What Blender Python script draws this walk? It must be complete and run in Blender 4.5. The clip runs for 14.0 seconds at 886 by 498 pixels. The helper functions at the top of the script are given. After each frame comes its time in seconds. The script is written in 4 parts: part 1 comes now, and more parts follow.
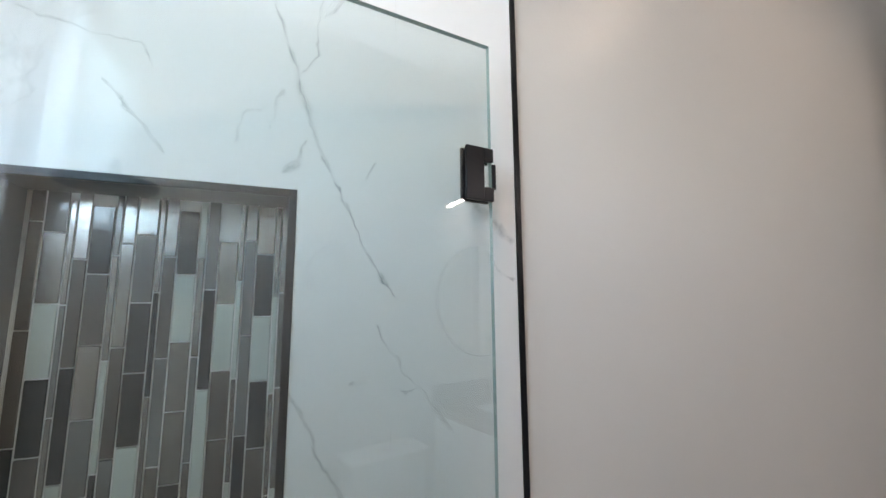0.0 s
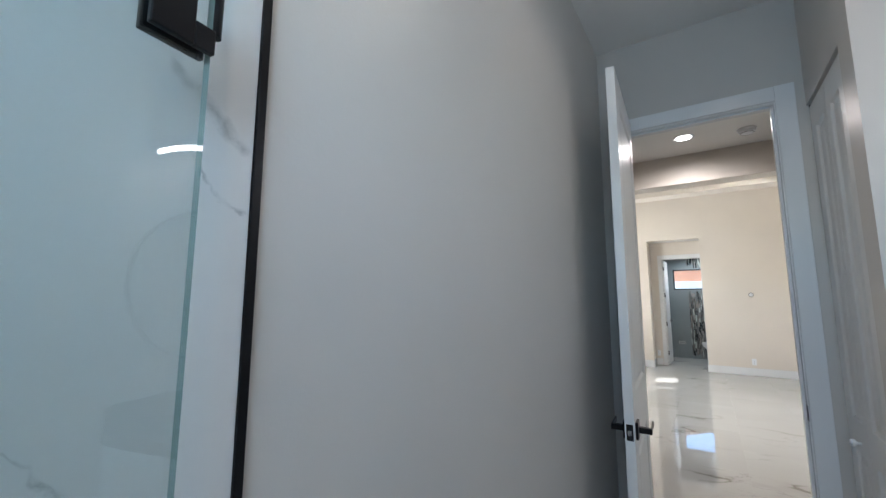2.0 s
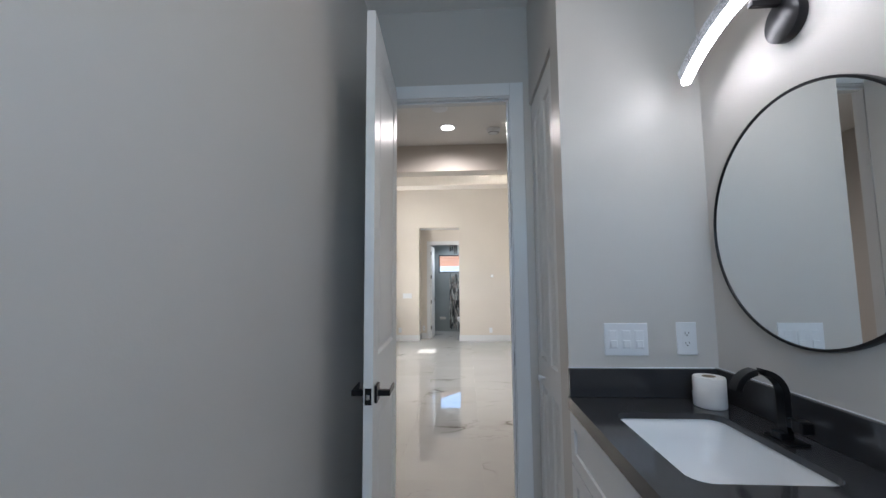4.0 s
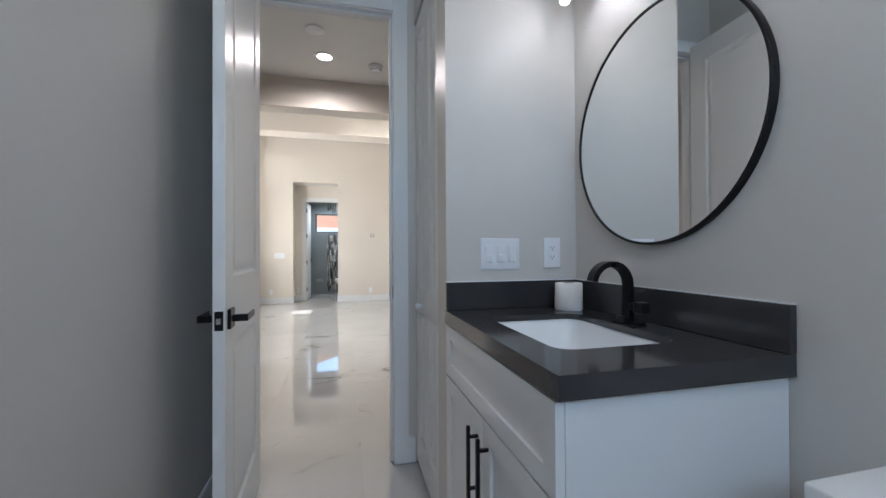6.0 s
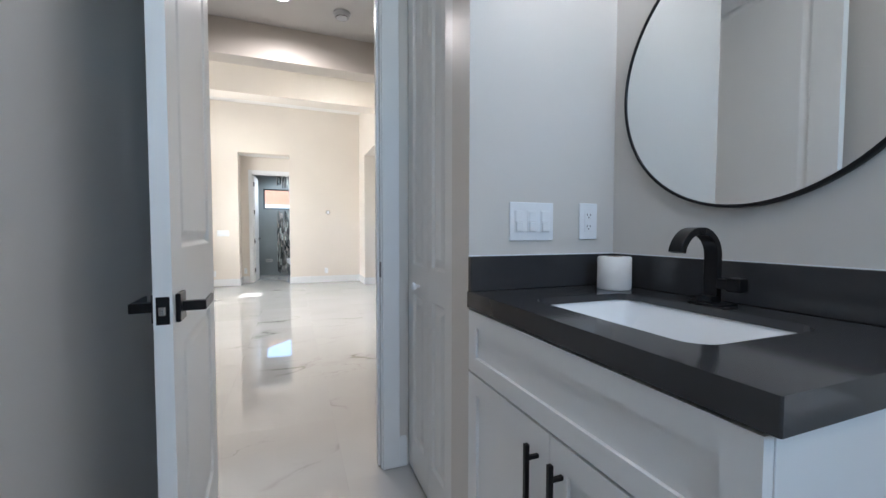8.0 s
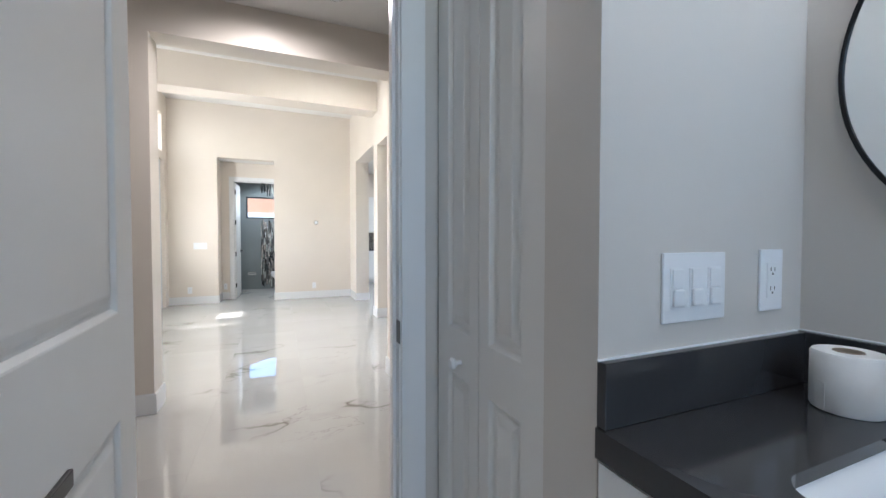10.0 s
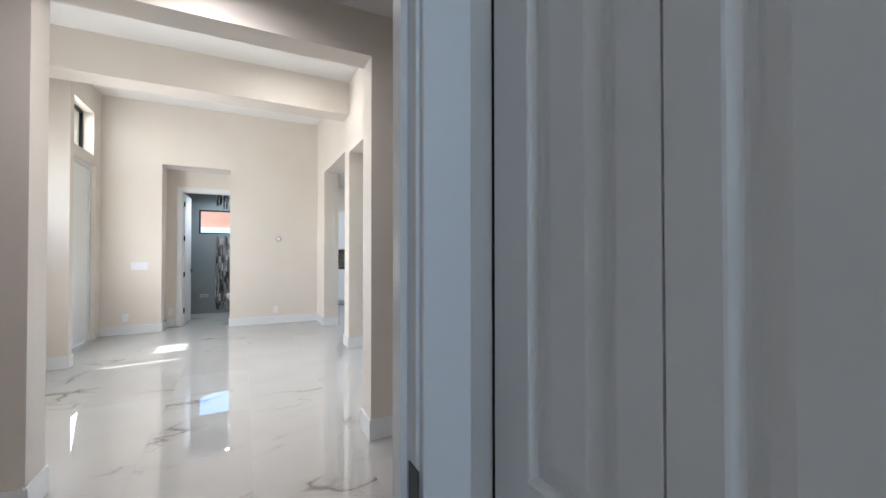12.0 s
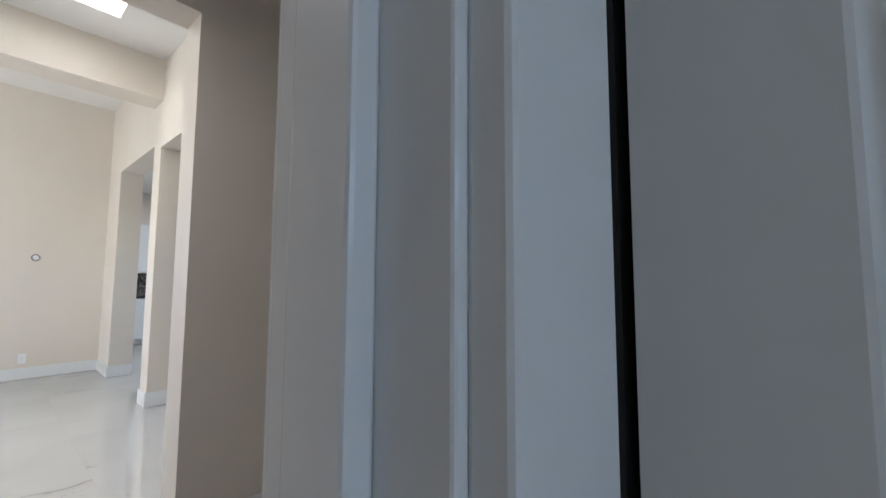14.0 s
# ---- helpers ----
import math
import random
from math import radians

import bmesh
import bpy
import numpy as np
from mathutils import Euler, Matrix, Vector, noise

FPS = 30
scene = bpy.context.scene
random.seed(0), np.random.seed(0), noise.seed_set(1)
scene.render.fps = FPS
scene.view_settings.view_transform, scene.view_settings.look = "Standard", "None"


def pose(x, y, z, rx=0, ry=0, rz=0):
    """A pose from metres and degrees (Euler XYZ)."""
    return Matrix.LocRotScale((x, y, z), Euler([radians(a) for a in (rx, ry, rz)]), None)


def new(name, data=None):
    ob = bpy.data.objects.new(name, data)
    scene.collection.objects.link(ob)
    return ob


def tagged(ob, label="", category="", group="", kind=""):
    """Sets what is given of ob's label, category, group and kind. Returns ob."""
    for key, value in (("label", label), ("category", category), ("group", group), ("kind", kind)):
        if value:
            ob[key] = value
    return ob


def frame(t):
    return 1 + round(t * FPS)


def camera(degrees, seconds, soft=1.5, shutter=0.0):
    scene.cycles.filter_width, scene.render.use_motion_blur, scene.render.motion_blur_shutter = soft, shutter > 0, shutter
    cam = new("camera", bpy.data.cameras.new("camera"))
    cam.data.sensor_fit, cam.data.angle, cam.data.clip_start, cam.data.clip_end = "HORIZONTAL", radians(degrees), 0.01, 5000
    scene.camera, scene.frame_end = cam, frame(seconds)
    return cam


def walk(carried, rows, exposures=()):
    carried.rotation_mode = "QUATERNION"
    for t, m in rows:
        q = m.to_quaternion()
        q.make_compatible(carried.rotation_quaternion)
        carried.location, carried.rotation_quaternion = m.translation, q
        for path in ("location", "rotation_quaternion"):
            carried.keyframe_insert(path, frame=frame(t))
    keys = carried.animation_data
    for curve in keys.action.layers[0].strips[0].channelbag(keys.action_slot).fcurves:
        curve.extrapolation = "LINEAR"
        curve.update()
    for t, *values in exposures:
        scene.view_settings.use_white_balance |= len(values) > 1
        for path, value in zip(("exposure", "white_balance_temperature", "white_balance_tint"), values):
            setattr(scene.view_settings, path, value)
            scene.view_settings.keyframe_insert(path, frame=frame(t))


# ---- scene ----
FOV = 96.94
cam = camera(FOV, 14.0)
ROWS = [
    (0.0, -1.8995, 0.7518, 1.4536, -20.2909, 7.7105, 0.299),
    (0.5, -1.8527, 0.8149, 1.4606, -29.3418, 7.2657, 0.5627),
    (1.0, -1.8134, 0.8877, 1.4651, -38.2627, 6.8482, 0.3574),
    (1.5, -1.7726, 0.9585, 1.4507, -47.3018, 7.0347, 0.1991),
    (2.0, -1.7445, 0.9815, 1.3947, -56.2252, 7.3031, -0.0974),
    (2.5, -1.6695, 0.9715, 1.3768, -64.9725, 7.08, 0.25),
    (3.0, -1.5982, 0.954, 1.3549, -73.197, 6.5241, 0.3839),
    (3.5, -1.5350, 0.9346, 1.3390, -80.44, 5.89, 0.55),
    (4.0, -1.4922, 0.902, 1.2952, -86.6888, 5.2001, 0.4534),
    (6.5, -1.3414, 0.8835, 1.0732, -106.372, -0.7216, 0.2871),
    (7.0, -1.2832, 0.9074, 1.0576, -108.249, -1.6638, 0.2838),
    (7.5, -1.167, 0.9551, 1.0415, -110.031, -2.2504, 0.0205),
    (8.0, -1.0252, 1.0029, 1.0569, -110.957, -2.3532, -0.0919),
    (8.5, -0.8671, 1.0585, 1.1254, -111.729, -2.5112, 0.1302),
    (11.0, -0.1426, 0.9012, 1.1926, -113.642, -0.5261, -0.012),
    (11.5, 0.0335, 0.8852, 1.2144, -114.814, -0.0521, 0.1738),
    (12.0, 0.1755, 0.855, 1.2193, -117.01, 0.7247, 0.0483),
    (12.5, 0.3231, 0.8136, 1.2132, -119.854, 1.4873, -0.018),
    (13.0, 0.4597, 0.7816, 1.2257, -124.047, 2.424, -0.0657),
    (13.5, 0.5438, 0.7583, 1.2278, -130.3, 3.2248, 0.1131),
    (14.0, 0.6084, 0.7206, 1.2376, -139.568, 4.4201, -0.2445),
]
walk(cam, [(t, pose(x, y, z, 90 + pitch, roll, yaw)) for t, x, y, z, yaw, pitch, roll in ROWS],
     exposures=[(0.0, 2.84, 7150, 16), (0.5, 2.83, 7050, 15), (1.0, 2.75, 6500, 12), (2.0, 2.43, 6050, 8), (4.0, 2.38, 6050, 10), (6.5, 2.60, 6050, 10), (8.5, 2.88, 5950, 9), (10.8, 2.72, 5950, 9), (12.0, 2.54, 5850, 9), (14.0, 2.30, 5850, 8)])

# ---- world and sun ----
SUN_DIR = Vector((0.12, -0.77, -0.62)).normalized()
world = bpy.data.worlds.new("world")
scene.world = world
world.use_nodes = True
wn = world.node_tree
sky = wn.nodes.new("ShaderNodeTexSky")
sky.sky_type = "NISHITA"
sky.sun_disc = False
sky.dust_density, sky.ozone_density = 0.2, 3.0
sky.sun_elevation = math.asin(-SUN_DIR.z)
sky.sun_rotation = math.atan2(-SUN_DIR.x, -SUN_DIR.y)
wn.nodes["Background"].inputs["Strength"].default_value = 0.13
wn.links.new(sky.outputs["Color"], wn.nodes["Background"].inputs["Color"])
sun_data = bpy.data.lights.new("sun", "SUN")
sun_data.energy, sun_data.angle, sun_data.color = 2.5, radians(0.5), (1, 0.95, 0.86)
sun = new("sun", sun_data)
sun.rotation_euler = SUN_DIR.to_track_quat("-Z", "Y").to_euler()


def area_light(name, at, direction, sx, sy, watts, color):
    data = bpy.data.lights.new(name, "AREA")
    data.shape, data.size, data.size_y, data.energy, data.color = "RECTANGLE", sx, sy, watts, color
    ob = new(name, data)
    ob.matrix_world = Matrix.Translation(at) @ Vector(direction).to_track_quat("-Z", "Y").to_matrix().to_4x4()
    return ob


def spot_light(name, at, watts, color, angle=120, blend=0.6):
    data = bpy.data.lights.new(name, "SPOT")
    data.energy, data.color, data.spot_size, data.spot_blend, data.shadow_soft_size = watts, color, radians(angle), blend, 0.05
    ob = new(name, data)
    ob.location = at
    return ob


HZ = 2.82
SKY_SOFT = (0.95, 0.97, 1.0)
area_light("bath_window_light", (-2.50, 0.72, 1.95), (1, 0, -0.12), 0.45, 0.90, 3.2, (0.56, 0.79, 1.0))
area_light("skylight_light", (4.40, 0.40, 4.52), (0, 0, -1), 0.78, 0.62, 18, (1, 0.95, 0.87))
area_light("patio_door_light", (6.32, 2.80, 1.5), (-0.06, -1, 0.12), 0.65, 1.5, 9, (1, 0.94, 0.86))
area_light("transom_light", (6.75, 2.84, 2.92), (0.1, -1, -0.1), 1.1, 0.5, 1.3, (1, 0.94, 0.86))
# Fill light in an added, unseen window of the left wall.
area_light("patio_light", (4.25, 3.17, 1.97), (-0.1, -1, 0), 1.85, 0.80, 6.5, (1, 0.94, 0.86))
# Unseen fill that brightens the far bathroom; no fitting there.
spot_light("far_bath_lamp", (8.95, 1.1, 2.62), 13, (0.95, 0.98, 1.0), 150)
# Unseen overhead fill for the kitchen.
area_light("kitchen_light", (8.2, -2.4, 2.93), (0, 0, -1), 1.2, 1.2, 9, SKY_SOFT)
# First one is unseen fill for the closet door; second is the shower can.
spot_light("bath_can_lamp", (-0.55, 0.75, 2.87), 1.9, (1, 0.84, 0.70), 150)
spot_light("bath_can_lamp", (-2.05, 0.75, 2.87), 3.9, (1, 0.86, 0.74), 135)
spot_light("can_light_lamp", (2.2, 1.06, HZ - 0.03), 13.5, (1, 0.88, 0.82), 172, 1.0)

# ---- materials ----


class Mat:
    def __init__(self, name, color, rough=0.5, metal=0.0, spec=0.5):
        self.m = bpy.data.materials.new(name)
        self.m.use_nodes = True
        self.t = self.m.node_tree
        self.b = self.t.nodes["Principled BSDF"]
        self.b.inputs["Base Color"].default_value = (*color, 1)
        self.b.inputs["Roughness"].default_value = rough
        self.b.inputs["Metallic"].default_value = metal
        self.b.inputs["Specular IOR Level"].default_value = spec
        self.m.diffuse_color = (*color, 1)

    def n(self, kind, **values):
        node = self.t.nodes.new(kind)
        for key, v in values.items():
            if key in node.inputs:
                node.inputs[key].default_value = v
        return node

    def link(self, a, b):
        self.t.links.new(a, b)

    def pos(self, scale=(1, 1, 1)):
        g = self.t.nodes.new("ShaderNodeNewGeometry")
        mp = self.t.nodes.new("ShaderNodeMapping")
        mp.inputs["Scale"].default_value = scale
        self.link(g.outputs["Position"], mp.inputs["Vector"])
        return mp.outputs["Vector"]

    def noise(self, vec, scale, detail=3.0, rough=0.5, distort=0.0):
        node = self.n("ShaderNodeTexNoise", Scale=scale, Detail=detail, Roughness=rough, Distortion=distort)
        self.link(vec, node.inputs["Vector"])
        return node.outputs["Fac"]

    def ramp(self, fac, a, b, ca, cb):
        r = self.t.nodes.new("ShaderNodeValToRGB")
        r.color_ramp.elements[0].position, r.color_ramp.elements[1].position = a, b
        r.color_ramp.elements[0].color, r.color_ramp.elements[1].color = (*ca, 1), (*cb, 1)
        self.link(fac, r.inputs["Fac"])
        return r.outputs["Color"]

    def bump(self, fac, strength, distance):
        bn = self.n("ShaderNodeBump", Strength=strength, Distance=distance)
        self.link(fac, bn.inputs["Height"])
        self.link(bn.outputs["Normal"], self.b.inputs["Normal"])

    def mix(self, fac, a, b, kind="MIX"):
        m = self.t.nodes.new("ShaderNodeMix")
        m.data_type, m.blend_type = "RGBA", kind
        for sock, v in ((m.inputs[0], fac), (m.inputs[6], a), (m.inputs[7], b)):
            if hasattr(v, "is_output"):
                self.link(v, sock)
            else:
                sock.default_value = v if not isinstance(v, tuple) else (*v, 1)
        return m.outputs[2]

    def math(self, op, a, b=0.0, clamp=False):
        m = self.t.nodes.new("ShaderNodeMath")
        m.operation, m.use_clamp = op, clamp
        for sock, v in ((m.inputs[0], a), (m.inputs[1], b)):
            if hasattr(v, "is_output"):
                self.link(v, sock)
            else:
                sock.default_value = v
        return m.outputs[0]

    def vec(self, op, a, b=None, scale=None):
        v = self.t.nodes.new("ShaderNodeVectorMath")
        v.operation = op
        for sock, x in ((v.inputs[0], a), (v.inputs[1], b), (v.inputs[3], scale)):
            if x is not None:
                if hasattr(x, "is_output"):
                    self.link(x, sock)
                else:
                    sock.default_value = x
        return v.outputs["Value"] if op in ("DOT_PRODUCT", "LENGTH") else v.outputs["Vector"]

    def strokes(self, lines):
        """Mineral veins along broken lines of (x, z) on a wall, wavering and fading: (width, darkness, points)."""
        flat = self.vec("MULTIPLY", self.pos(), (1, 0, 1))
        waver = self.n("ShaderNodeTexNoise", Scale=26.0, Detail=5.0, Roughness=0.62)
        self.link(flat, waver.inputs["Vector"])
        p = self.vec("ADD", flat, self.vec("MULTIPLY", self.vec("SUBTRACT", waver.outputs["Color"], (0.5, 0.5, 0.5)), (0.035, 0, 0.035)))
        fade = self.ramp(self.noise(flat, 30, 4, 0.6), 0.36, 0.62, (0.15,) * 3, (1, 1, 1))
        swell = self.math("ADD", self.math("MULTIPLY", self.noise(flat, 14, 2), 2.2), -0.25)
        total = None
        for width, dark, pts in lines:
            near = None
            for (ax, az), (bx, bz) in zip(pts, pts[1:]):
                ba = Vector((bx - ax, 0, bz - az))
                pa = self.vec("SUBTRACT", p, (ax, 0, az))
                h = self.math("MULTIPLY", self.vec("DOT_PRODUCT", pa, ba / ba.length_squared), 1.0, True)
                d = self.vec("LENGTH", self.vec("SUBTRACT", pa, self.vec("SCALE", tuple(ba), scale=h)))
                near = d if near is None else self.math("MINIMUM", near, d)
            near = self.math("DIVIDE", near, self.math("MULTIPLY", swell, width))
            core = self.ramp(near, 0.0, 1.0, (dark,) * 3, (0, 0, 0))
            total = core if total is None else self.math("MAXIMUM", total, core)
        return self.math("MULTIPLY", total, fade)


def paint(name, color, rough=0.45, texture=0.12, spread=0.04):
    m = Mat(name, color, rough, spec=0.4)
    p = m.pos()
    dark = tuple(c * (1 - spread) for c in color)
    m.link(m.ramp(m.noise(p, 1.3, 4), 0.35, 0.65, dark, color), m.b.inputs["Base Color"])
    m.link(m.ramp(m.noise(p, 2.2, 3), 0.3, 0.7, (rough - 0.02,) * 3, (rough + 0.03,) * 3), m.b.inputs["Roughness"])
    if texture > 0.05:
        m.bump(m.noise(p, 130, 3, 0.6), texture, 0.002)
    return m.m


def marble(name, base, shade, vein, scale, rough, per_object, width=0.011, soft_amount=0.22, low=0.47, spec=1.0, wave=0.004, strokes=()):
    m = Mat(name, base, rough, spec=0.5)
    p = m.pos()
    if per_object:
        info = m.t.nodes.new("ShaderNodeObjectInfo")
        off = m.t.nodes.new("ShaderNodeVectorMath")
        off.operation = "MULTIPLY_ADD"
        comb = m.t.nodes.new("ShaderNodeCombineXYZ")
        for k in range(3):
            m.link(info.outputs["Random"], comb.inputs[k])
        off.inputs[1].default_value = (31, 17, 23)
        m.link(comb.outputs[0], off.inputs[0])
        m.link(p, off.inputs[2])
        p = off.outputs[0]
    mp = m.t.nodes.new("ShaderNodeMapping")
    mp.inputs["Rotation"].default_value = (0.3, 0.6, 0.7)
    mp.inputs["Scale"].default_value = (1.0, 0.55, 0.8)
    m.link(p, mp.inputs["Vector"])
    q = mp.outputs["Vector"]
    cloud = m.noise(q, scale * 0.9, 4, 0.55)
    ridge = m.math("ABSOLUTE", m.math("SUBTRACT", m.noise(q, scale, 5, 0.5, 0.12), 0.5))
    thin = m.ramp(ridge, 0.0, width, (1, 1, 1), (0, 0, 0))
    soft = m.ramp(ridge, 0.0, 0.045, (1, 1, 1), (0, 0, 0))
    gate = m.ramp(m.noise(q, scale * 1.1, 3, 0.5), low, low + 0.1, (0, 0, 0), (1, 1, 1))
    ridge2 = m.math("ABSOLUTE", m.math("SUBTRACT", m.noise(q, scale * 2.4, 5, 0.55, 0.4), 0.5))
    fine = m.math("MULTIPLY", m.ramp(ridge2, 0.0, 0.007, (1, 1, 1), (0, 0, 0)), 0.4)
    strength = m.math("MULTIPLY", m.math("ADD", m.math("MULTIPLY", thin, 0.75), m.math("MULTIPLY", soft, soft_amount)), gate)
    strength = m.math("ADD", strength, m.math("MULTIPLY", fine, gate), True)
    col = m.mix(m.ramp(cloud, 0.35, 0.7, (0, 0, 0), (1, 1, 1)), base, shade)
    col = m.mix(strength, col, vein)
    if strokes:
        col = m.mix(m.strokes(strokes), col, vein)
    m.link(col, m.b.inputs["Base Color"])
    m.link(m.ramp(m.noise(p, 3.0, 4), 0.3, 0.7, (rough * 0.8,) * 3, (rough * 1.5,) * 3), m.b.inputs["Roughness"])
    m.bump(m.noise(p, 1.8, 2), wave, 0.002)
    m.b.inputs["Specular IOR Level"].default_value = spec
    m.b.inputs["IOR"].default_value = 1.5 if strokes else 1.8
    return m


def simple(name, color, rough=0.4, metal=0.0, spec=0.5, grain=60, amount=0.08, spread=0.06):
    m = Mat(name, color, rough, metal, spec)
    p = m.pos()
    m.link(m.ramp(m.noise(p, grain * 0.1 + 1, 4), 0.35, 0.65, tuple(c * (1 - spread) for c in color), color), m.b.inputs["Base Color"])
    m.bump(m.noise(p, grain, 3), amount, 0.001)
    return m.m


def glow(name, color, strength):
    m = Mat(name, color, 0.5)
    m.b.inputs["Emission Color"].default_value = (*color, 1)
    m.b.inputs["Emission Strength"].default_value = strength
    return m.m


def clear_glass(name, color=(0.96, 0.98, 0.975), rough=0.0):
    m = bpy.data.materials.new(name)
    m.use_nodes = True
    t = m.node_tree
    t.nodes.remove(t.nodes["Principled BSDF"])
    out = t.nodes["Material Output"]
    tr, gl, fr, mx = (t.nodes.new(k) for k in ("ShaderNodeBsdfTransparent", "ShaderNodeBsdfGlossy", "ShaderNodeLayerWeight", "ShaderNodeMixShader"))
    tr.inputs["Color"].default_value = (*color, 1)
    gl.inputs["Roughness"].default_value = rough
    fr.inputs["Blend"].default_value = 0.5
    pw, ma = t.nodes.new("ShaderNodeMath"), t.nodes.new("ShaderNodeMath")
    pw.operation, ma.operation = "POWER", "MULTIPLY_ADD"
    pw.inputs[1].default_value, ma.inputs[1].default_value, ma.inputs[2].default_value = 5.0, 0.88, 0.09
    t.links.new(fr.outputs["Facing"], pw.inputs[0])
    t.links.new(pw.outputs[0], ma.inputs[0])
    t.links.new(ma.outputs[0], mx.inputs[0])
    t.links.new(tr.outputs[0], mx.inputs[1])
    t.links.new(gl.outputs[0], mx.inputs[2])
    t.links.new(mx.outputs[0], out.inputs["Surface"])
    return m


WALL = paint("greige_wall_paint", (0.60, 0.575, 0.545), 0.40)
WALL_LIVING = paint("cream_wall_paint", (0.71, 0.655, 0.59), 0.45)
CEIL = paint("white_ceiling_paint", (0.78, 0.77, 0.75), 0.7, 0.2)
TRIM = paint("white_trim_paint", (0.76, 0.775, 0.79), 0.24, 0.03, 0.02)
DOORP = paint("white_door_enamel", (0.75, 0.755, 0.75), 0.36, 0.04, 0.02)
CAB = paint("white_cabinet_lacquer", (0.76, 0.77, 0.78), 0.32, 0.02, 0.02)
FLOORM = marble("polished_floor_marble", (0.47, 0.465, 0.455), (0.43, 0.425, 0.415), (0.12, 0.105, 0.09), 1.15, 0.004, True, 0.010, 0.2, 0.54, 1.0, 0.002).m
VEINS = [
    (0.0045, 0.85, [(-1.975, 2.06), (-1.932, 1.906), (-1.911, 1.851), (-1.889, 1.76), (-1.863, 1.706), (-1.82, 1.615)]),
    (0.0035, 0.9, [(-1.82, 1.615), (-1.786, 1.539), (-1.757, 1.495), (-1.731, 1.46)]),
    (0.011, 0.45, [(-1.925, 1.90), (-1.903, 1.81), (-1.875, 1.73)]),
    (0.009, 0.6, [(-1.762, 1.505), (-1.748, 1.485)]),
    (0.0035, 0.7, [(-1.874, 2.02), (-1.884, 1.951), (-1.882, 1.896), (-1.911, 1.851)]),
    (0.003, 0.5, [(-1.80, 2.06), (-1.872, 1.977)]),
    (0.0055, 0.65, [(-2.185, 1.79), (-2.134, 1.731), (-2.101, 1.682)]),
    (0.006, 0.5, [(-1.952, 1.745), (-1.945, 1.787), (-1.938, 1.82)]),
    (0.008, 0.6, [(-1.897, 1.733), (-1.905, 1.695), (-1.933, 1.676)]),
    (0.005, 0.4, [(-2.004, 1.718), (-1.995, 1.768), (-1.963, 1.789)]),
    (0.0035, 0.6, [(-1.766, 1.415), (-1.727, 1.345), (-1.668, 1.278), (-1.61, 1.20)]),
    (0.0035, 0.6, [(-1.727, 1.297), (-1.684, 1.301)]),
    (0.004, 0.6, [(-1.806, 1.315), (-1.784, 1.314)]),
    (0.0045, 0.65, [(-1.905, 1.31), (-1.874, 1.253), (-1.846, 1.182), (-1.80, 1.12)]),
    (0.0035, 0.5, [(-2.30, 1.88), (-2.22, 1.865), (-2.149, 1.859), (-2.127, 1.821)]),
    (0.014, 0.6, [(-1.575, 1.65), (-1.53, 1.61), (-1.495, 1.58)]),
    (0.005, 0.6, [(-1.555, 1.56), (-1.528, 1.523), (-1.494, 1.497)]),
    (0.004, 0.5, [(-1.792, 1.677), (-1.776, 1.707)]),
]
TILEM = marble("shower_wall_marble", (0.78, 0.79, 0.79), (0.72, 0.735, 0.74), (0.20, 0.23, 0.25), 1.4, 0.09, False, 0.003, 0.05, 0.62, 0.3, 0.012, VEINS).m
QUARTZ = simple("charcoal_quartz", (0.038, 0.039, 0.043), 0.12, 0, 0.5, 90, 0.008, 0.06)
BLACK = simple("matte_black_metal", (0.012, 0.012, 0.014), 0.32, 0.6, 0.5, 300, 0.03)
# Near-black shade colour for the closet gap, outlet slots and vent ring.
GAP = simple("dark_gap_shade", (0.02, 0.02, 0.02), 0.8)
PORC = simple("white_porcelain", (0.80, 0.81, 0.82), 0.07, 0, 0.5, 20, 0.01, 0.02)
PLASTIC = simple("white_plastic", (0.78, 0.80, 0.83), 0.28, 0, 0.5, 200, 0.02, 0.02)
PAPER = simple("toilet_paper_tissue", (0.80, 0.79, 0.78), 0.9, 0, 0.2, 260, 0.5, 0.05)
CHROME = simple("satin_nickel", (0.6, 0.6, 0.6), 0.2, 1.0)
GROUT = simple("white_grout", (0.74, 0.75, 0.74), 0.8, 0, 0.3, 200, 0.2)
JOINT = simple("floor_joint", (0.44, 0.435, 0.425), 0.3)
MIRROR = Mat("mirror_silver", (0.88, 0.90, 0.90), 0.0, 1.0).m
GLASS = clear_glass("door_glass", (0.925, 0.957, 0.952))
PANE = clear_glass("window_pane", (0.97, 0.98, 0.98))
LED = glow("led_diffuser", (1.0, 0.96, 0.97), 5.6)
CANLED = glow("can_light_diffuser", (1, 0.96, 0.9), 2.0)
PEACH = simple("peach_stucco", (0.70, 0.34, 0.21), 0.9, 0, 0.2, 60, 0.4)
ROOF = simple("brown_roof_edge", (0.34, 0.2, 0.14), 0.8)
GROUND = simple("dry_ground", (0.30, 0.26, 0.2), 0.95)
FARTILE = simple("grey_wall_tile", (0.22, 0.25, 0.26), 0.12, 0, 0.5, 8, 0.03, 0.1)
TILE_SLATE = simple("slate_glass_tile", (0.022, 0.029, 0.033), 0.12, 0, 0.6, 80, 0.1, 0.3)
TILE_BROWN = simple("taupe_stone_tile", (0.12, 0.108, 0.10), 0.25, 0, 0.5, 80, 0.2, 0.3)
TILE_MINT = simple("pale_glass_tile", (0.50, 0.56, 0.53), 0.08, 0, 0.6, 60, 0.1, 0.1)
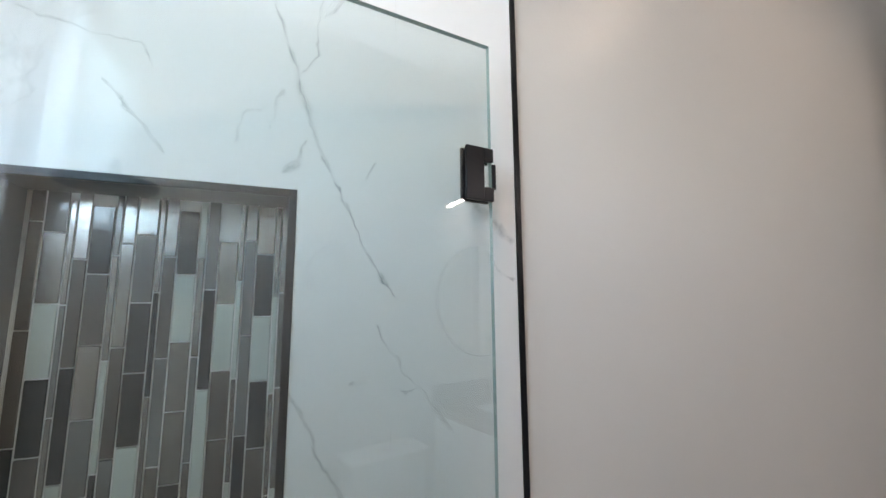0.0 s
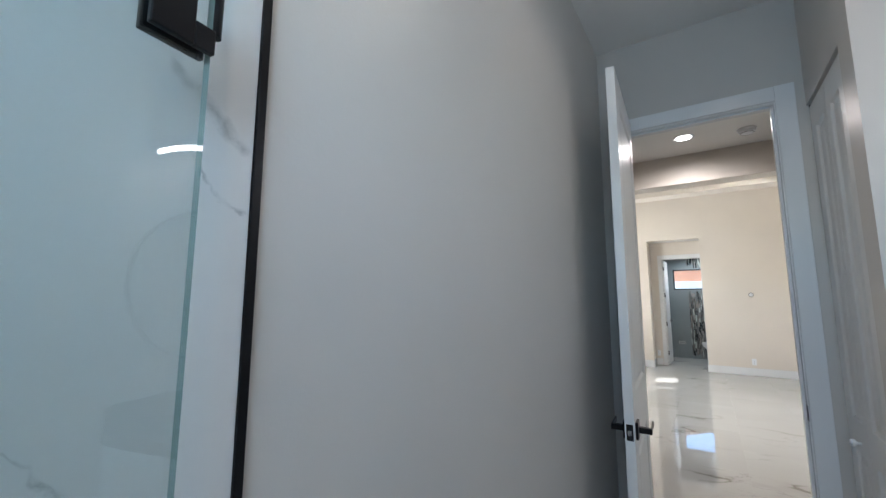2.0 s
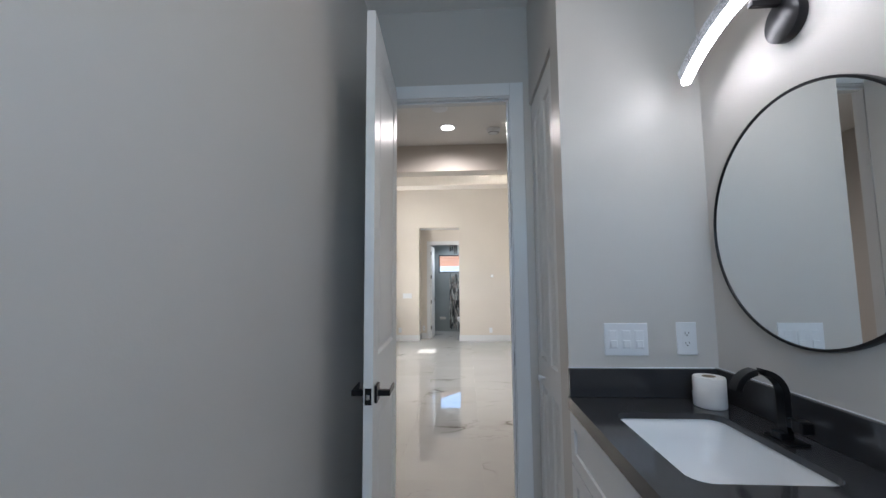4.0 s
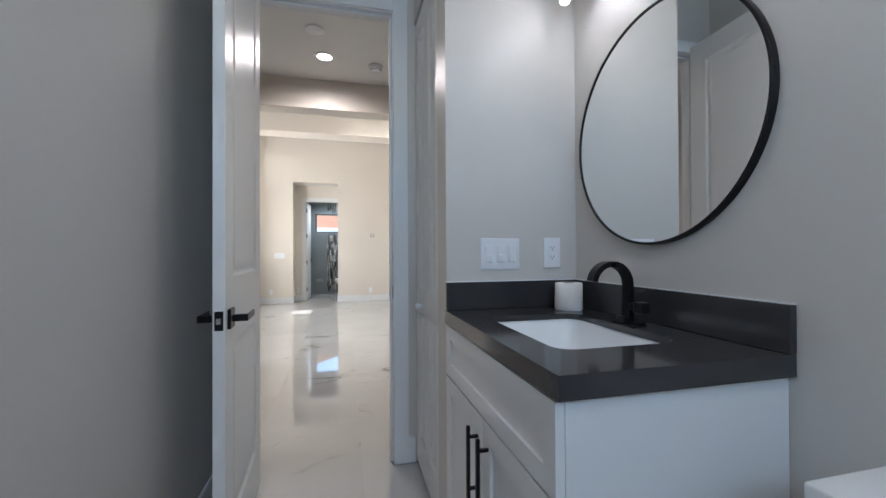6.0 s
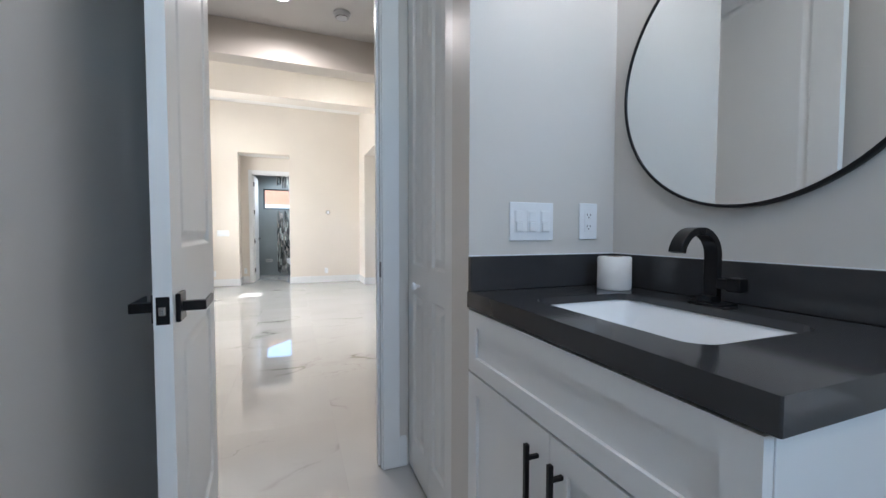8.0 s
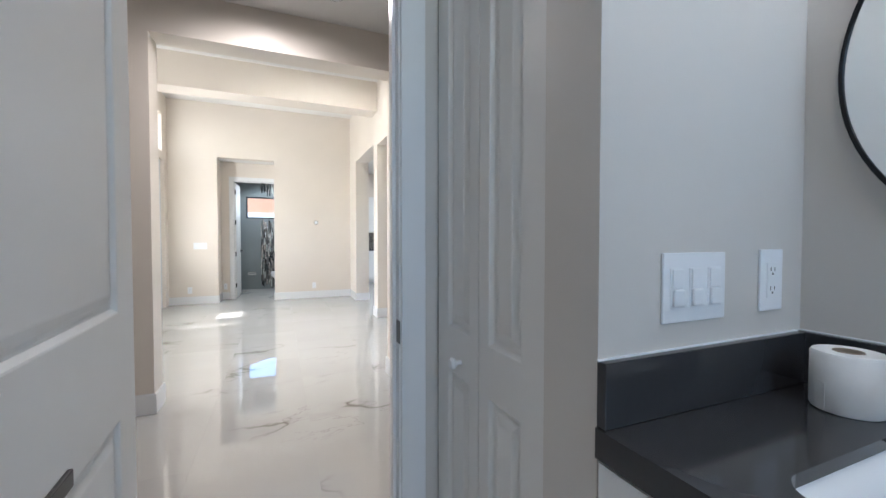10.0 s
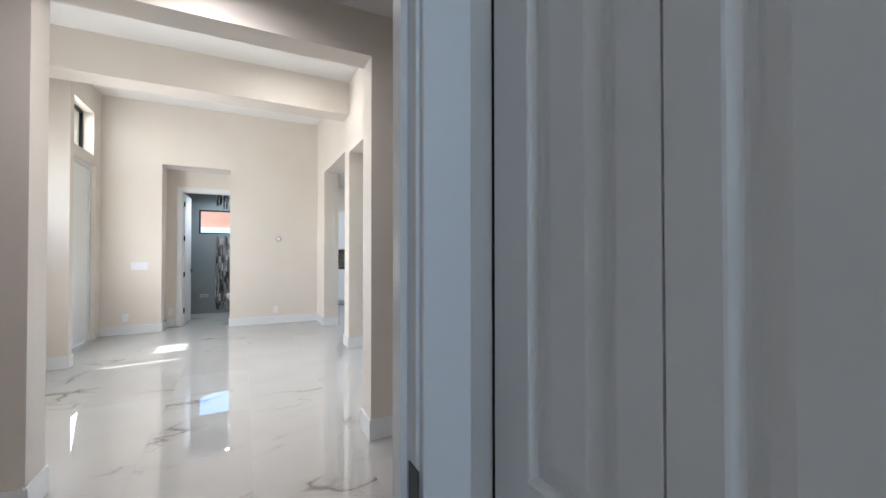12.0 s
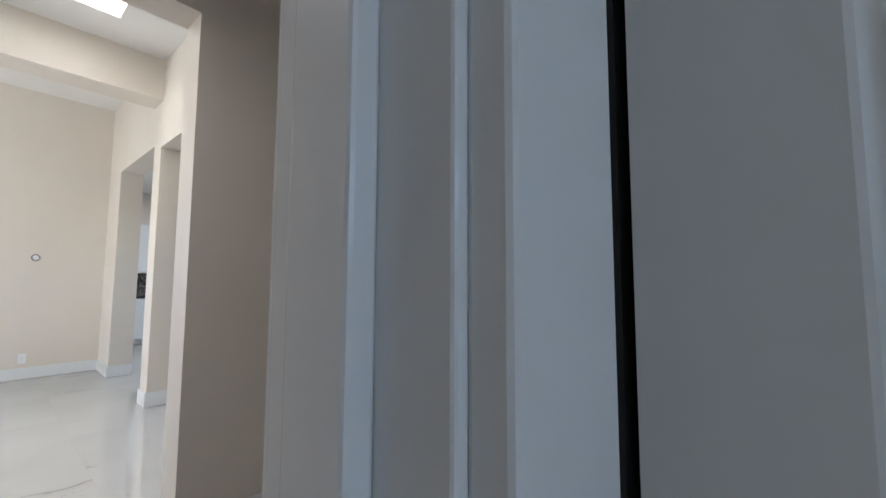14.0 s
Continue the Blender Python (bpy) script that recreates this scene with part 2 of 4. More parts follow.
TILE_GREY = simple("grey_glass_tile", (0.17, 0.175, 0.175), 0.1, 0, 0.6, 60, 0.1, 0.2)
TILE_METAL = simple("brushed_metal_tile", (0.45, 0.44, 0.43), 0.24, 0.9, 0.5, 90, 0.5, 0.3)
CRYSTAL = Mat("crackled_crystal", (0.7, 0.71, 0.74), 0.2, 0.3)
_v = CRYSTAL.n("ShaderNodeTexVoronoi", Scale=210.0)
CRYSTAL.link(CRYSTAL.pos(), _v.inputs["Vector"])
CRYSTAL.bump(_v.outputs["Distance"], 1.0, 0.004)
# Cell tones and a weak glow imitate LED light caught in the crystal.
_c = CRYSTAL.ramp(_v.outputs["Distance"], 0.15, 0.75, (0.75, 0.77, 0.82), (0.14, 0.14, 0.16))
CRYSTAL.link(_c, CRYSTAL.b.inputs["Base Color"])
CRYSTAL.link(_c, CRYSTAL.b.inputs["Emission Color"])
CRYSTAL.b.inputs["Emission Strength"].default_value = 0.09
CRYSTAL = CRYSTAL.m

# ---- building helpers ----
ORG = {}


def thing(name, at, label, category, group="", turn=0.0):
    ob = new(name)
    ob.location = at
    ob.rotation_euler = (0, 0, radians(turn))
    ob.empty_display_size = 0.1
    ORG[ob.name] = Vector((0, 0, 0)) if turn else Vector(at)
    return tagged(ob, label, category, group)


def part(name, bm, mat, parent=None, label="", smooth=False):
    if parent is not None:
        bmesh.ops.translate(bm, verts=bm.verts, vec=-ORG[parent.name])
    bmesh.ops.recalc_face_normals(bm, faces=bm.faces)
    me = bpy.data.meshes.new(name)
    bm.to_mesh(me)
    bm.free()
    for mm in (mat if isinstance(mat, (list, tuple)) else [mat]):
        me.materials.append(mm)
    if smooth:
        me.shade_smooth()
        me.set_sharp_from_angle(angle=radians(40))
    ob = new(name, me)
    if parent is not None:
        ob.parent = parent
        ORG[ob.name] = ORG[parent.name]
    if label:
        ob["label"] = label
    return ob


def structure(name, bm, mat, label=""):
    return tagged(part(name, bm, mat), label, "", "", "structure")


def box(x0, x1, y0, y1, z0, z1, bev=0.0, bm=None, seg=2, mat=0):
    own = bmesh.new()
    vs = [own.verts.new((x, y, z)) for x in sorted((x0, x1)) for y in sorted((y0, y1)) for z in sorted((z0, z1))]
    for f in ((0, 1, 3, 2), (4, 6, 7, 5), (0, 4, 5, 1), (2, 3, 7, 6), (0, 2, 6, 4), (1, 5, 7, 3)):
        own.faces.new([vs[i] for i in f]).material_index = mat
    bmesh.ops.recalc_face_normals(own, faces=own.faces)
    if bev:
        bmesh.ops.bevel(own, geom=own.edges[:], offset=bev, segments=seg, affect="EDGES", profile=0.5)
    if bm is None:
        return own
    me = bpy.data.meshes.new("t")
    own.to_mesh(me)
    own.free()
    bm.from_mesh(me)
    bpy.data.meshes.remove(me)
    return bm


def slab(axis, a, b, u0, u1, z0, z1, holes=()):
    """A wall of thickness a..b along axis, spanning u and z, with rectangular holes (u0, u1, z0, z1)."""
    us = sorted({u0, u1, *[h[0] for h in holes], *[h[1] for h in holes]})
    zs = sorted({z0, z1, *[h[2] for h in holes], *[h[3] for h in holes]})
    us = [u for u in us if u0 <= u <= u1]
    zs = [z for z in zs if z0 <= z <= z1]

    def solid(i, j):
        if not (0 <= i < len(us) - 1 and 0 <= j < len(zs) - 1):
            return False
        cu, cz = (us[i] + us[i + 1]) / 2, (zs[j] + zs[j + 1]) / 2
        return not any(h[0] < cu < h[1] and h[2] < cz < h[3] for h in holes)

    bm = bmesh.new()
    seen = {}

    def v(w, u, z):
        key = (round(w, 5), round(u, 5), round(z, 5))
        if key not in seen:
            p = {"x": (w, u, z), "y": (u, w, z), "z": (u, z, w)}[axis]
            seen[key] = bm.verts.new(p)
        return seen[key]

    for i in range(len(us) - 1):
        for j in range(len(zs) - 1):
            if not solid(i, j):
                continue
            p, q, r, s = us[i], us[i + 1], zs[j], zs[j + 1]
            for w in (a, b):
                bm.faces.new([v(w, p, r), v(w, q, r), v(w, q, s), v(w, p, s)])
            if not solid(i - 1, j):
                bm.faces.new([v(a, p, r), v(b, p, r), v(b, p, s), v(a, p, s)])
            if not solid(i + 1, j):
                bm.faces.new([v(a, q, r), v(b, q, r), v(b, q, s), v(a, q, s)])
            if not solid(i, j - 1):
                bm.faces.new([v(a, p, r), v(b, p, r), v(b, q, r), v(a, q, r)])
            if not solid(i, j + 1):
                bm.faces.new([v(a, p, s), v(b, p, s), v(b, q, s), v(a, q, s)])
    return bm


def cyl(center, r, depth, axis="z", seg=32, r2=None, bev=0.0):
    bm = bmesh.new()
    bmesh.ops.create_cone(bm, cap_ends=True, segments=seg, radius1=r, radius2=r if r2 is None else r2, depth=depth)
    if bev:
        rim = [e for e in bm.edges if abs(e.verts[0].co.z - e.verts[1].co.z) < 1e-6]
        bmesh.ops.bevel(bm, geom=rim, offset=bev, segments=2, affect="EDGES", profile=0.5)
    if axis == "x":
        bmesh.ops.rotate(bm, verts=bm.verts, matrix=Matrix.Rotation(radians(90), 3, "Y"))
    if axis == "y":
        bmesh.ops.rotate(bm, verts=bm.verts, matrix=Matrix.Rotation(radians(90), 3, "X"))
    bmesh.ops.translate(bm, verts=bm.verts, vec=center)
    return bm


def lathe(profile, center, axis="z", seg=48, close=False):
    """profile: (radius, height) pairs turned round an axis."""
    bm = bmesh.new()
    rings = []
    for r, h in profile:
        ring = []
        for k in range(seg):
            a = 2 * math.pi * k / seg
            p = {"z": (r * math.cos(a), r * math.sin(a), h), "y": (r * math.cos(a), h, r * math.sin(a)), "x": (h, r * math.cos(a), r * math.sin(a))}[axis]
            ring.append(bm.verts.new(Vector(p) + Vector(center)))
        rings.append(ring)
    pairs = list(zip(rings, rings[1:])) + ([(rings[-1], rings[0])] if close else [])
    for a, b in pairs:
        for k in range(seg):
            bm.faces.new([a[k], a[(k + 1) % seg], b[(k + 1) % seg], b[k]])
    if not close:
        for ring in (rings[0], rings[-1]):
            if (ring[0].co - ring[seg // 2].co).length > 1e-4:
                bm.faces.new(ring)
    return bm


def sweep(points, section, up=(0, 0, 1), close_caps=True):
    """A section of (side, up) pairs carried along points."""
    bm = bmesh.new()
    rings = []
    pts = [Vector(p) for p in points]
    for i, p in enumerate(pts):
        t = (pts[min(i + 1, len(pts) - 1)] - pts[max(i - 1, 0)]).normalized()
        side = t.cross(Vector(up)).normalized()
        top = side.cross(t).normalized()
        rings.append([bm.verts.new(p + side * a + top * b) for a, b in section])
    for a, b in zip(rings, rings[1:]):
        for k in range(len(section)):
            bm.faces.new([a[k], a[(k + 1) % len(section)], b[(k + 1) % len(section)], b[k]])
    if close_caps:
        bm.faces.new(rings[0])
        bm.faces.new(rings[-1])
    return bm


def panel_face(bm, axis, face, out, u0, u1, z0, z1):
    """The sunk moulding and raised field that fill a panel hole, on a face at 'face' whose outside is 'out'."""
    def P(u, z, d):
        w = face + out * d
        return (w, u, z) if axis == "x" else (u, w, z)
    rings = []
    for inset, d in ((0.0, 0.0), (0.003, -0.0012), (0.006, -0.0042), (0.011, -0.0092), (0.015, -0.0105), (0.021, -0.0105), (0.026, -0.0092), (0.040, -0.0028), (0.044, -0.0020)):
        rings.append([bm.verts.new(P(u, z, d)) for u, z in ((u0 + inset, z0 + inset), (u1 - inset, z0 + inset), (u1 - inset, z1 - inset), (u0 + inset, z1 - inset))])
    for a, b in zip(rings, rings[1:]):
        for k in range(4):
            bm.faces.new([a[k], a[(k + 1) % 4], b[(k + 1) % 4], b[k]])
    bm.faces.new(rings[-1])


# ---- rooms ----
CZ = 2.894
EX = -2.45
LY, DX, JY = 1.452, 0.67, 0.627
HX = DX + 0.092
AX0, AX1, AY0, AY1, AZ = 2.69, 2.89, 0.103, 1.75, 2.53
LZ, FX, RY = 3.60, 7.68, -0.371

structure("wall_left", slab("y", LY, LY + 0.12, -1.478, DX, 0, CZ), WALL, "smooth greige painted bathroom wall with soft eggshell sheen")
niche = (-2.31, -1.91, 1.02, 1.64)
structure("wall_shower_backing", slab("y", LY - 0.0048, LY + 0.12, EX, -1.4815, 0, CZ, [niche]), GROUT, "tile backing of the shower wall")
structure("wall_mirror", slab("y", -0.17, 0.0, EX, DX, 0, CZ), WALL, "greige painted wall behind the vanity")
structure("wall_shower_end", slab("x", EX - 0.14, EX, -0.17, 1.60, 0, CZ, [(0.27, 1.20, 1.69, 2.21)]), TILEM, "marble end wall of the shower with a wide window")
structure("wall_switch", slab("x", 0.0, 0.13, 0.0, 0.53, 0, CZ), WALL, "greige wall end beside the vanity with switches on it")
structure("wall_closet_header", box(0.13, DX, 0.41, 0.53, 2.305, CZ), WALL, "greige wall over the closet door")
structure("wall_closet_back", box(0.13, DX, 0.0, 0.02, 0, CZ), WALL, "back of the closet")
LEFTJ = 1.345
structure("wall_door", slab("x", DX, HX, -0.14, LY + 0.12, 0, CZ, [(JY, LEFTJ, -0.01, 2.371)]), WALL, "greige wall with the bathroom doorway in it")
structure("ceiling_bathroom", box(EX - 0.14, HX, -0.17, LY + 0.12, CZ, CZ + 0.1), CEIL, "flat white bathroom ceiling")

# hall
structure("wall_hall_side", box(DX, HX, -1.6, -0.14, 0, CZ), WALL, "greige hall wall")
structure("wall_hall_side", box(DX, HX, LY + 0.12, 3.0, 0, CZ), WALL, "greige hall wall")
structure("wall_hall_end", box(DX, AX1, -1.72, -1.6, 0, CZ), WALL, "greige hall end wall")
structure("wall_hall_end", box(DX, AX1, 3.0, 3.12, 0, CZ), WALL, "greige hall end wall")
structure("ceiling_hall", box(HX, AX0, -1.6, 3.0, HZ, HZ + 0.1), CEIL, "flat white hall ceiling with a recessed light")
structure("wall_arch", slab("x", AX0, AX1, -1.6, 3.3, 0, 4.0, [(AY0, AY1, -0.01, AZ)]), WALL_LIVING, "greige wall with a wide cased opening to the living room")

# living room
structure("wall_living_right", slab("y", RY - 0.24, RY, AX1, FX, 0, LZ, [(3.55, 5.27, -0.01, 2.55), (5.51, 7.02, -0.01, 2.61)]), WALL_LIVING, "cream wall with two kitchen openings and a pier between")
structure("wall_living_far", slab("x", FX, FX + 0.14, RY - 0.24, 3.3, 0, LZ, [(1.05, 1.995, -0.01, 2.64)]), WALL_LIVING, "cream far wall with a doorway recess")
structure("wall_living_left", slab("y", 2.75, 2.95, 5.74, FX, 0, LZ, [(5.84, 7.48, -0.01, 2.49), (6.15, 7.38, 2.62, 3.23)]), WALL_LIVING, "cream wall with a glazed patio door and a transom window")
structure("wall_living_pier", box(5.74, 5.84, 2.515, 2.75, 0, LZ), WALL_LIVING, "cream wall pier beside the patio door")
# Openings are added: one for fill light, a slit for the floor streak.
structure("wall_living_patio", slab("y", 3.2, 3.3, AX1, 5.84, 0, LZ, [(3.3, 5.2, 1.55, 2.4), (5.36, 5.43, 0.8, 2.4)]), WALL_LIVING, "unseen cream wall with added openings for fill light and a sun streak")
structure("wall_living_jog", box(5.74, 5.84, 2.95, 3.2, 0, LZ), WALL_LIVING, "cream wall corner")
SKY = (4.00, 4.80, 0.085, 0.74)
LZ1 = 3.46
structure("ceiling_living", slab("z", LZ, LZ + 0.12, 5.44, FX, -0.61, 3.3), CEIL, "white high flat ceiling")
structure("ceiling_living_near", slab("z", LZ1, LZ1 + 0.12, AX1, 5.44, -0.61, 3.3, [SKY]), CEIL, "white lower ceiling with a skylight well")
structure("skylight_well", slab("z", LZ1 + 0.12, LZ1 + 1.1, SKY[0] - 0.1, SKY[1] + 0.1, SKY[2] - 0.1, SKY[3] + 0.1, [SKY]), CEIL, "white skylight well")
structure("beam", box(5.28, 5.60, RY, 3.2, 3.04, LZ - 0.003), WALL_LIVING, "cream painted boxed ceiling beam")

# recess and far bathroom
structure("wall_recess", box(FX + 0.14, 8.12, 1.995, 2.115, 0, 2.75), WALL_LIVING, "cream side wall of the doorway recess")
structure("wall_recess", box(FX + 0.14, 8.12, 0.93, 1.05, 0, 2.75), WALL_LIVING, "cream side wall of the doorway recess")
structure("ceiling_recess", box(FX + 0.14, 8.12, 1.05, 1.995, 2.64, 2.75), CEIL, "white soffit of the doorway recess")
structure("wall_far_door", slab("x", 8.12, 8.24, 0.0, 2.6, 0, 2.75, [(1.03, 1.79, -0.01, 2.30)]), WALL_LIVING, "cream wall with the far bathroom doorway")
structure("wall_far_bath", slab("x", 9.60, 9.74, 0.0, 2.6, 0, 2.75, [(0.65, 1.66, 1.64, 2.13)]), FARTILE, "grey tiled far bathroom wall with a wide window")
structure("wall_far_bath_side", box(8.24, 9.60, 1.98, 2.1, 0, 2.75), FARTILE, "grey tiled far bathroom side wall")
structure("wall_far_bath_side", box(8.24, 9.60, 0.3, 0.42, 0, 2.75), FARTILE, "grey tiled far bathroom side wall")
structure("ceiling_far_bath", box(8.24, 9.60, 0.42, 1.98, 2.65, 2.75), CEIL, "white far bathroom ceiling")

# kitchen shell
structure("wall_kitchen_end", box(10.35, 10.49, -4.0, -0.4, 0, 3.0), WALL_LIVING, "cream kitchen end wall")
structure("wall_kitchen_side", slab("y", -4.0, -3.88, AX0, 10.35, 0, 3.0, [(5.0, 7.4, 1.1, 2.3)]), WALL_LIVING, "unseen cream kitchen wall with an added window opening")
structure("wall_kitchen_near", box(AX0, AX1, -3.88, -1.6, 0, 3.0), WALL_LIVING, "cream kitchen wall")
structure("wall_kitchen_return", box(FX + 0.14, 10.35, -0.53, -0.4, 0, 3.0), WALL_LIVING, "cream kitchen wall")
structure("ceiling_kitchen", box(AX0, 10.49, -4.0, RY - 0.24, 2.95, 3.05), CEIL, "white kitchen ceiling")

# ground and outside
structure("ground", box(-60, 60, -60, 60, -0.3, -0.08), GROUND, "dry bare ground outside")
# Added slabs, out of view, trim the sun patch and shade the transom.
structure("patio_cover", box(2.9, 8.2, 3.31, 5.67, 3.35, 3.5), CEIL, "white slab added out of view to trim the sun")
structure("patio_cover", box(5.845, 8.2, 2.955, 3.307, 3.35, 3.5), CEIL, "white slab added out of view to shade the transom window")

# baseboards
def baseboard(x0, x1, y0, y1, label="white painted baseboard"):
    b = box(x0, x1, y0, y1, 0.003, 0.132)
    box(min(x0, x1) + 0.003, max(x0, x1) - 0.003, min(y0, y1) + 0.003, max(y0, y1) - 0.003, 0.132, 0.14, 0, b)
    return structure("baseboard", b, TRIM, label)


T = 0.014
baseboard(-1.478, DX, LY - T, LY)
baseboard(DX - T, DX, 0.531, 0.572)
baseboard(AX0 - T, AX0, -1.6, AY0)
baseboard(AX0 - T, AX0, AY1, 3.0)
baseboard(AX0 - T, AX1 + T, AY0, AY0 + T)
baseboard(AX0 - T, AX1 + T, AY1 - T, AY1)
baseboard(5.74 - T, 5.74, 2.515, 3.2)
baseboard(5.74 - T, 5.84, 2.515 - T, 2.515)
baseboard(FX - T, FX, RY, 1.05)
baseboard(FX - T, FX, 1.995, 2.75)
baseboard(7.02, FX - T, RY, RY + T)
baseboard(7.02 - T, 7.02, RY - 0.24, RY + T)
baseboard(5.27 - T, 5.51 + T, RY, RY + T)
baseboard(5.27 - T, 5.27, RY - 0.24, RY)
baseboard(5.51, 5.51 + T, RY - 0.24, RY)
baseboard(AX1, 3.55, RY, RY + T)
baseboard(FX, 8.12, 1.995 - T, 1.995)
baseboard(FX, 8.12, 1.05, 1.05 + T)
baseboard(8.12 - T, 8.12, 1.86, 1.995 - T)
baseboard(HX, HX + T, LEFTJ + 0.08, 3.0)
baseboard(HX, HX + T, -1.6, JY - 0.08)


def door_frame(name, x0, x1, y0, y1, top, label, width=0.075):
    """Jambs, stops and casings of a doorway through a wall x0..x1, with boards on both faces."""
    ob = tagged(thing(name, (x0, (y0 + y1) / 2, 0), label, "door frame"), kind="structure")
    j = 0.018
    for yy, s in ((y0, 1), (y1, -1)):
        part("jamb", box(x0 - 0.001, x1 + 0.001, yy, yy + s * j, 0.003, top - j, 0.0015), TRIM, ob)
        part("stop", box(x0 + 0.028, x0 + 0.062, yy + s * j, yy + s * (j + 0.011), 0.003, top - j, 0.002), TRIM, ob)
    part("head_jamb", box(x0 - 0.001, x1 + 0.001, y0, y1, top - j, top, 0.0015), TRIM, ob)
    part("head_stop", box(x0 + 0.028, x0 + 0.062, y0 + j, y1 - j, top - j - 0.011, top - j, 0.002), TRIM, ob)
    for face, out in ((x0, -1), (x1, 1)):
        for yy, s in ((y0, 1), (y1, -1)):
            b = box(face, face + out * 0.015, yy + s * 0.013, yy + s * (0.013 - width), 0.003, top - 0.013 + width, 0.0025)
            part("casing", b, TRIM, ob)
        part("head_casing", box(face, face + out * 0.0152, y0 + 0.0135, y1 - 0.0135, top - 0.013, top - 0.0132 + width, 0.0025), TRIM, ob)
    return ob


door_1 = door_frame("door_frame", DX, HX, JY, LEFTJ, 2.371, "white painted wooden door frame with moulded casing")
part("strike_plate", box(DX - 0.012, DX + 0.022, JY + 0.0178, JY + 0.0196, 0.862, 0.930, 0.001), BLACK, door_1, "black metal strike plate")
door_frame("door_frame", 8.12, 8.24, 1.03, 1.79, 2.30, "white painted frame of the far bathroom door")


def lever(parent, x, side, z, toward=1.0):
    """A square rose and a flat lever on one face of a door leaf lying along local x."""
    y = 0.0175 * side
    b = box(x - 0.032, x + 0.032, y, y + side * 0.010, z - 0.032, z + 0.032, 0.002)
    h = part("handle", b, BLACK, parent, "black square lever handle")
    part("neck", box(x - 0.011, x + 0.011, y + side * 0.009, y + side * 0.056, z - 0.011, z + 0.011, 0.0015), BLACK, h)
    part("lever", box(x - 0.011 * toward, x + 0.115 * toward, y + side * 0.050, y + side * 0.0565, z - 0.011, z + 0.011, 0.002), BLACK, h)
    return h


def panel_door(name, at, turn, width, height, label, panels, handle_z, handed=1, hinges=()):
    """A moulded door leaf hinged at its local origin, reaching along local +x."""
    ob = thing(name, at, label, "door", turn=turn)
    b = slab("y", -0.0175, 0.0175, 0.0, width, 0.012, height, panels)
    for (u0, u1, z0, z1) in panels:
        for side in (1, -1):
            panel_face(b, "y", 0.0175 * side, side, u0, u1, z0, z1)
    part("leaf", b, DOORP, ob)
    if handle_z:
        for side in (1, -1):
            lever(ob, width - 0.06, side, handle_z, -1)
        f = part("latch_plate", box(width - 0.0005, width + 0.0015, -0.0125, 0.0125, handle_z - 0.03, handle_z + 0.03, 0.0007), BLACK, ob, "black latch plate")
        part("latch_bolt", box(width, width + 0.011, -0.007, 0.007, handle_z - 0.010, handle_z + 0.010, 0.003), CHROME, f, "satin metal latch bolt")
    for z in hinges:
        part("hinge", cyl((-0.004, 0.021 * handed, z), 0.007, 0.09, "z", 16), BLACK, ob, "black butt hinge")
    return ob


# bathroom door leaf: hinge by the door wall, free edge towards the shower
LEAF_W = 0.69
panel_door("bathroom_door", (0.655, 1.300, 0), 183.0, LEAF_W, 2.39, "white moulded panel door standing wide open beside the wall",
           [(0.11, LEAF_W - 0.11, 1.02, 2.27), (0.11, LEAF_W - 0.11, 0.20, 0.80)], 0.889, -1, (0.25, 0.95, 1.65, 2.25))
panel_door("far_bathroom_door", (8.235, 1.765, 0), -2.0, 0.66, 2.26, "white panel door standing open in the far bathroom",
           [(0.11, 0.55, 1.0, 2.15), (0.11, 0.55, 0.20, 0.80)], 0.92, 1)
fd = bpy.data.objects["far_bathroom_door"]
for z in (0.25, 0.87, 1.49, 2.08):
    part("hinge", box(-0.012, 0.002, -0.02, 0.022, z - 0.045, z + 0.045, 0.002), BLACK, fd, "black butt hinge")


def bifold(x0, x1, y):
    ob = thing("closet_door", ((x0 + x1) / 2, y, 0), "white moulded bifold closet door, closed, beside the doorway", "closet door")
    mid = (x0 + x1) / 2
    for a, b_, s0, s1 in ((x0 + 0.003, mid - 0.0015, 0.080, 0.047), (mid + 0.0015, x1 - 0.005, 0.047, 0.074)):
        w = b_ - a
        panels = [(a + s0, b_ - s1, z0, z1) for z0, z1 in ((0.92, 2.18), (0.16, 0.80))]
        b = slab("y", y - 0.032, y, a, b_, 0.015, 2.29, panels)
        for hole in panels:
            panel_face(b, "y", y, 1, *hole)
        part("leaf", b, DOORP, ob)
    k = lathe([(0.006, 0), (0.006, 0.014), (0.014, 0.02), (0.016, 0.027), (0.012, 0.033), (0.001, 0.034)], (mid + 0.10, y, 0.84), "y", 24)
    part("knob", k, PLASTIC, ob, "small round white knob", True)
    return ob


bifold(0.13, 0.665, 0.522)
# Black sheet standing in for the shadow in the gap beside the closet door.
structure("closet_lining", box(0.6665, DX - 0.0005, 0.41, 0.520, 0.003, 2.305), GAP, "black strip painted in as the gap's shadow beside the closet door")

# ---- shower ----
tiles = tagged(thing("shower_wall_tiling", (-1.48, LY, 0), "large white marble slabs with grey veins", ""), kind="structure")
xs = [EX, -2.34, -1.74, -1.482]
zs = [0.0, 0.93, 2.13, CZ]
cuts_x = sorted({*xs, niche[0], niche[1]})
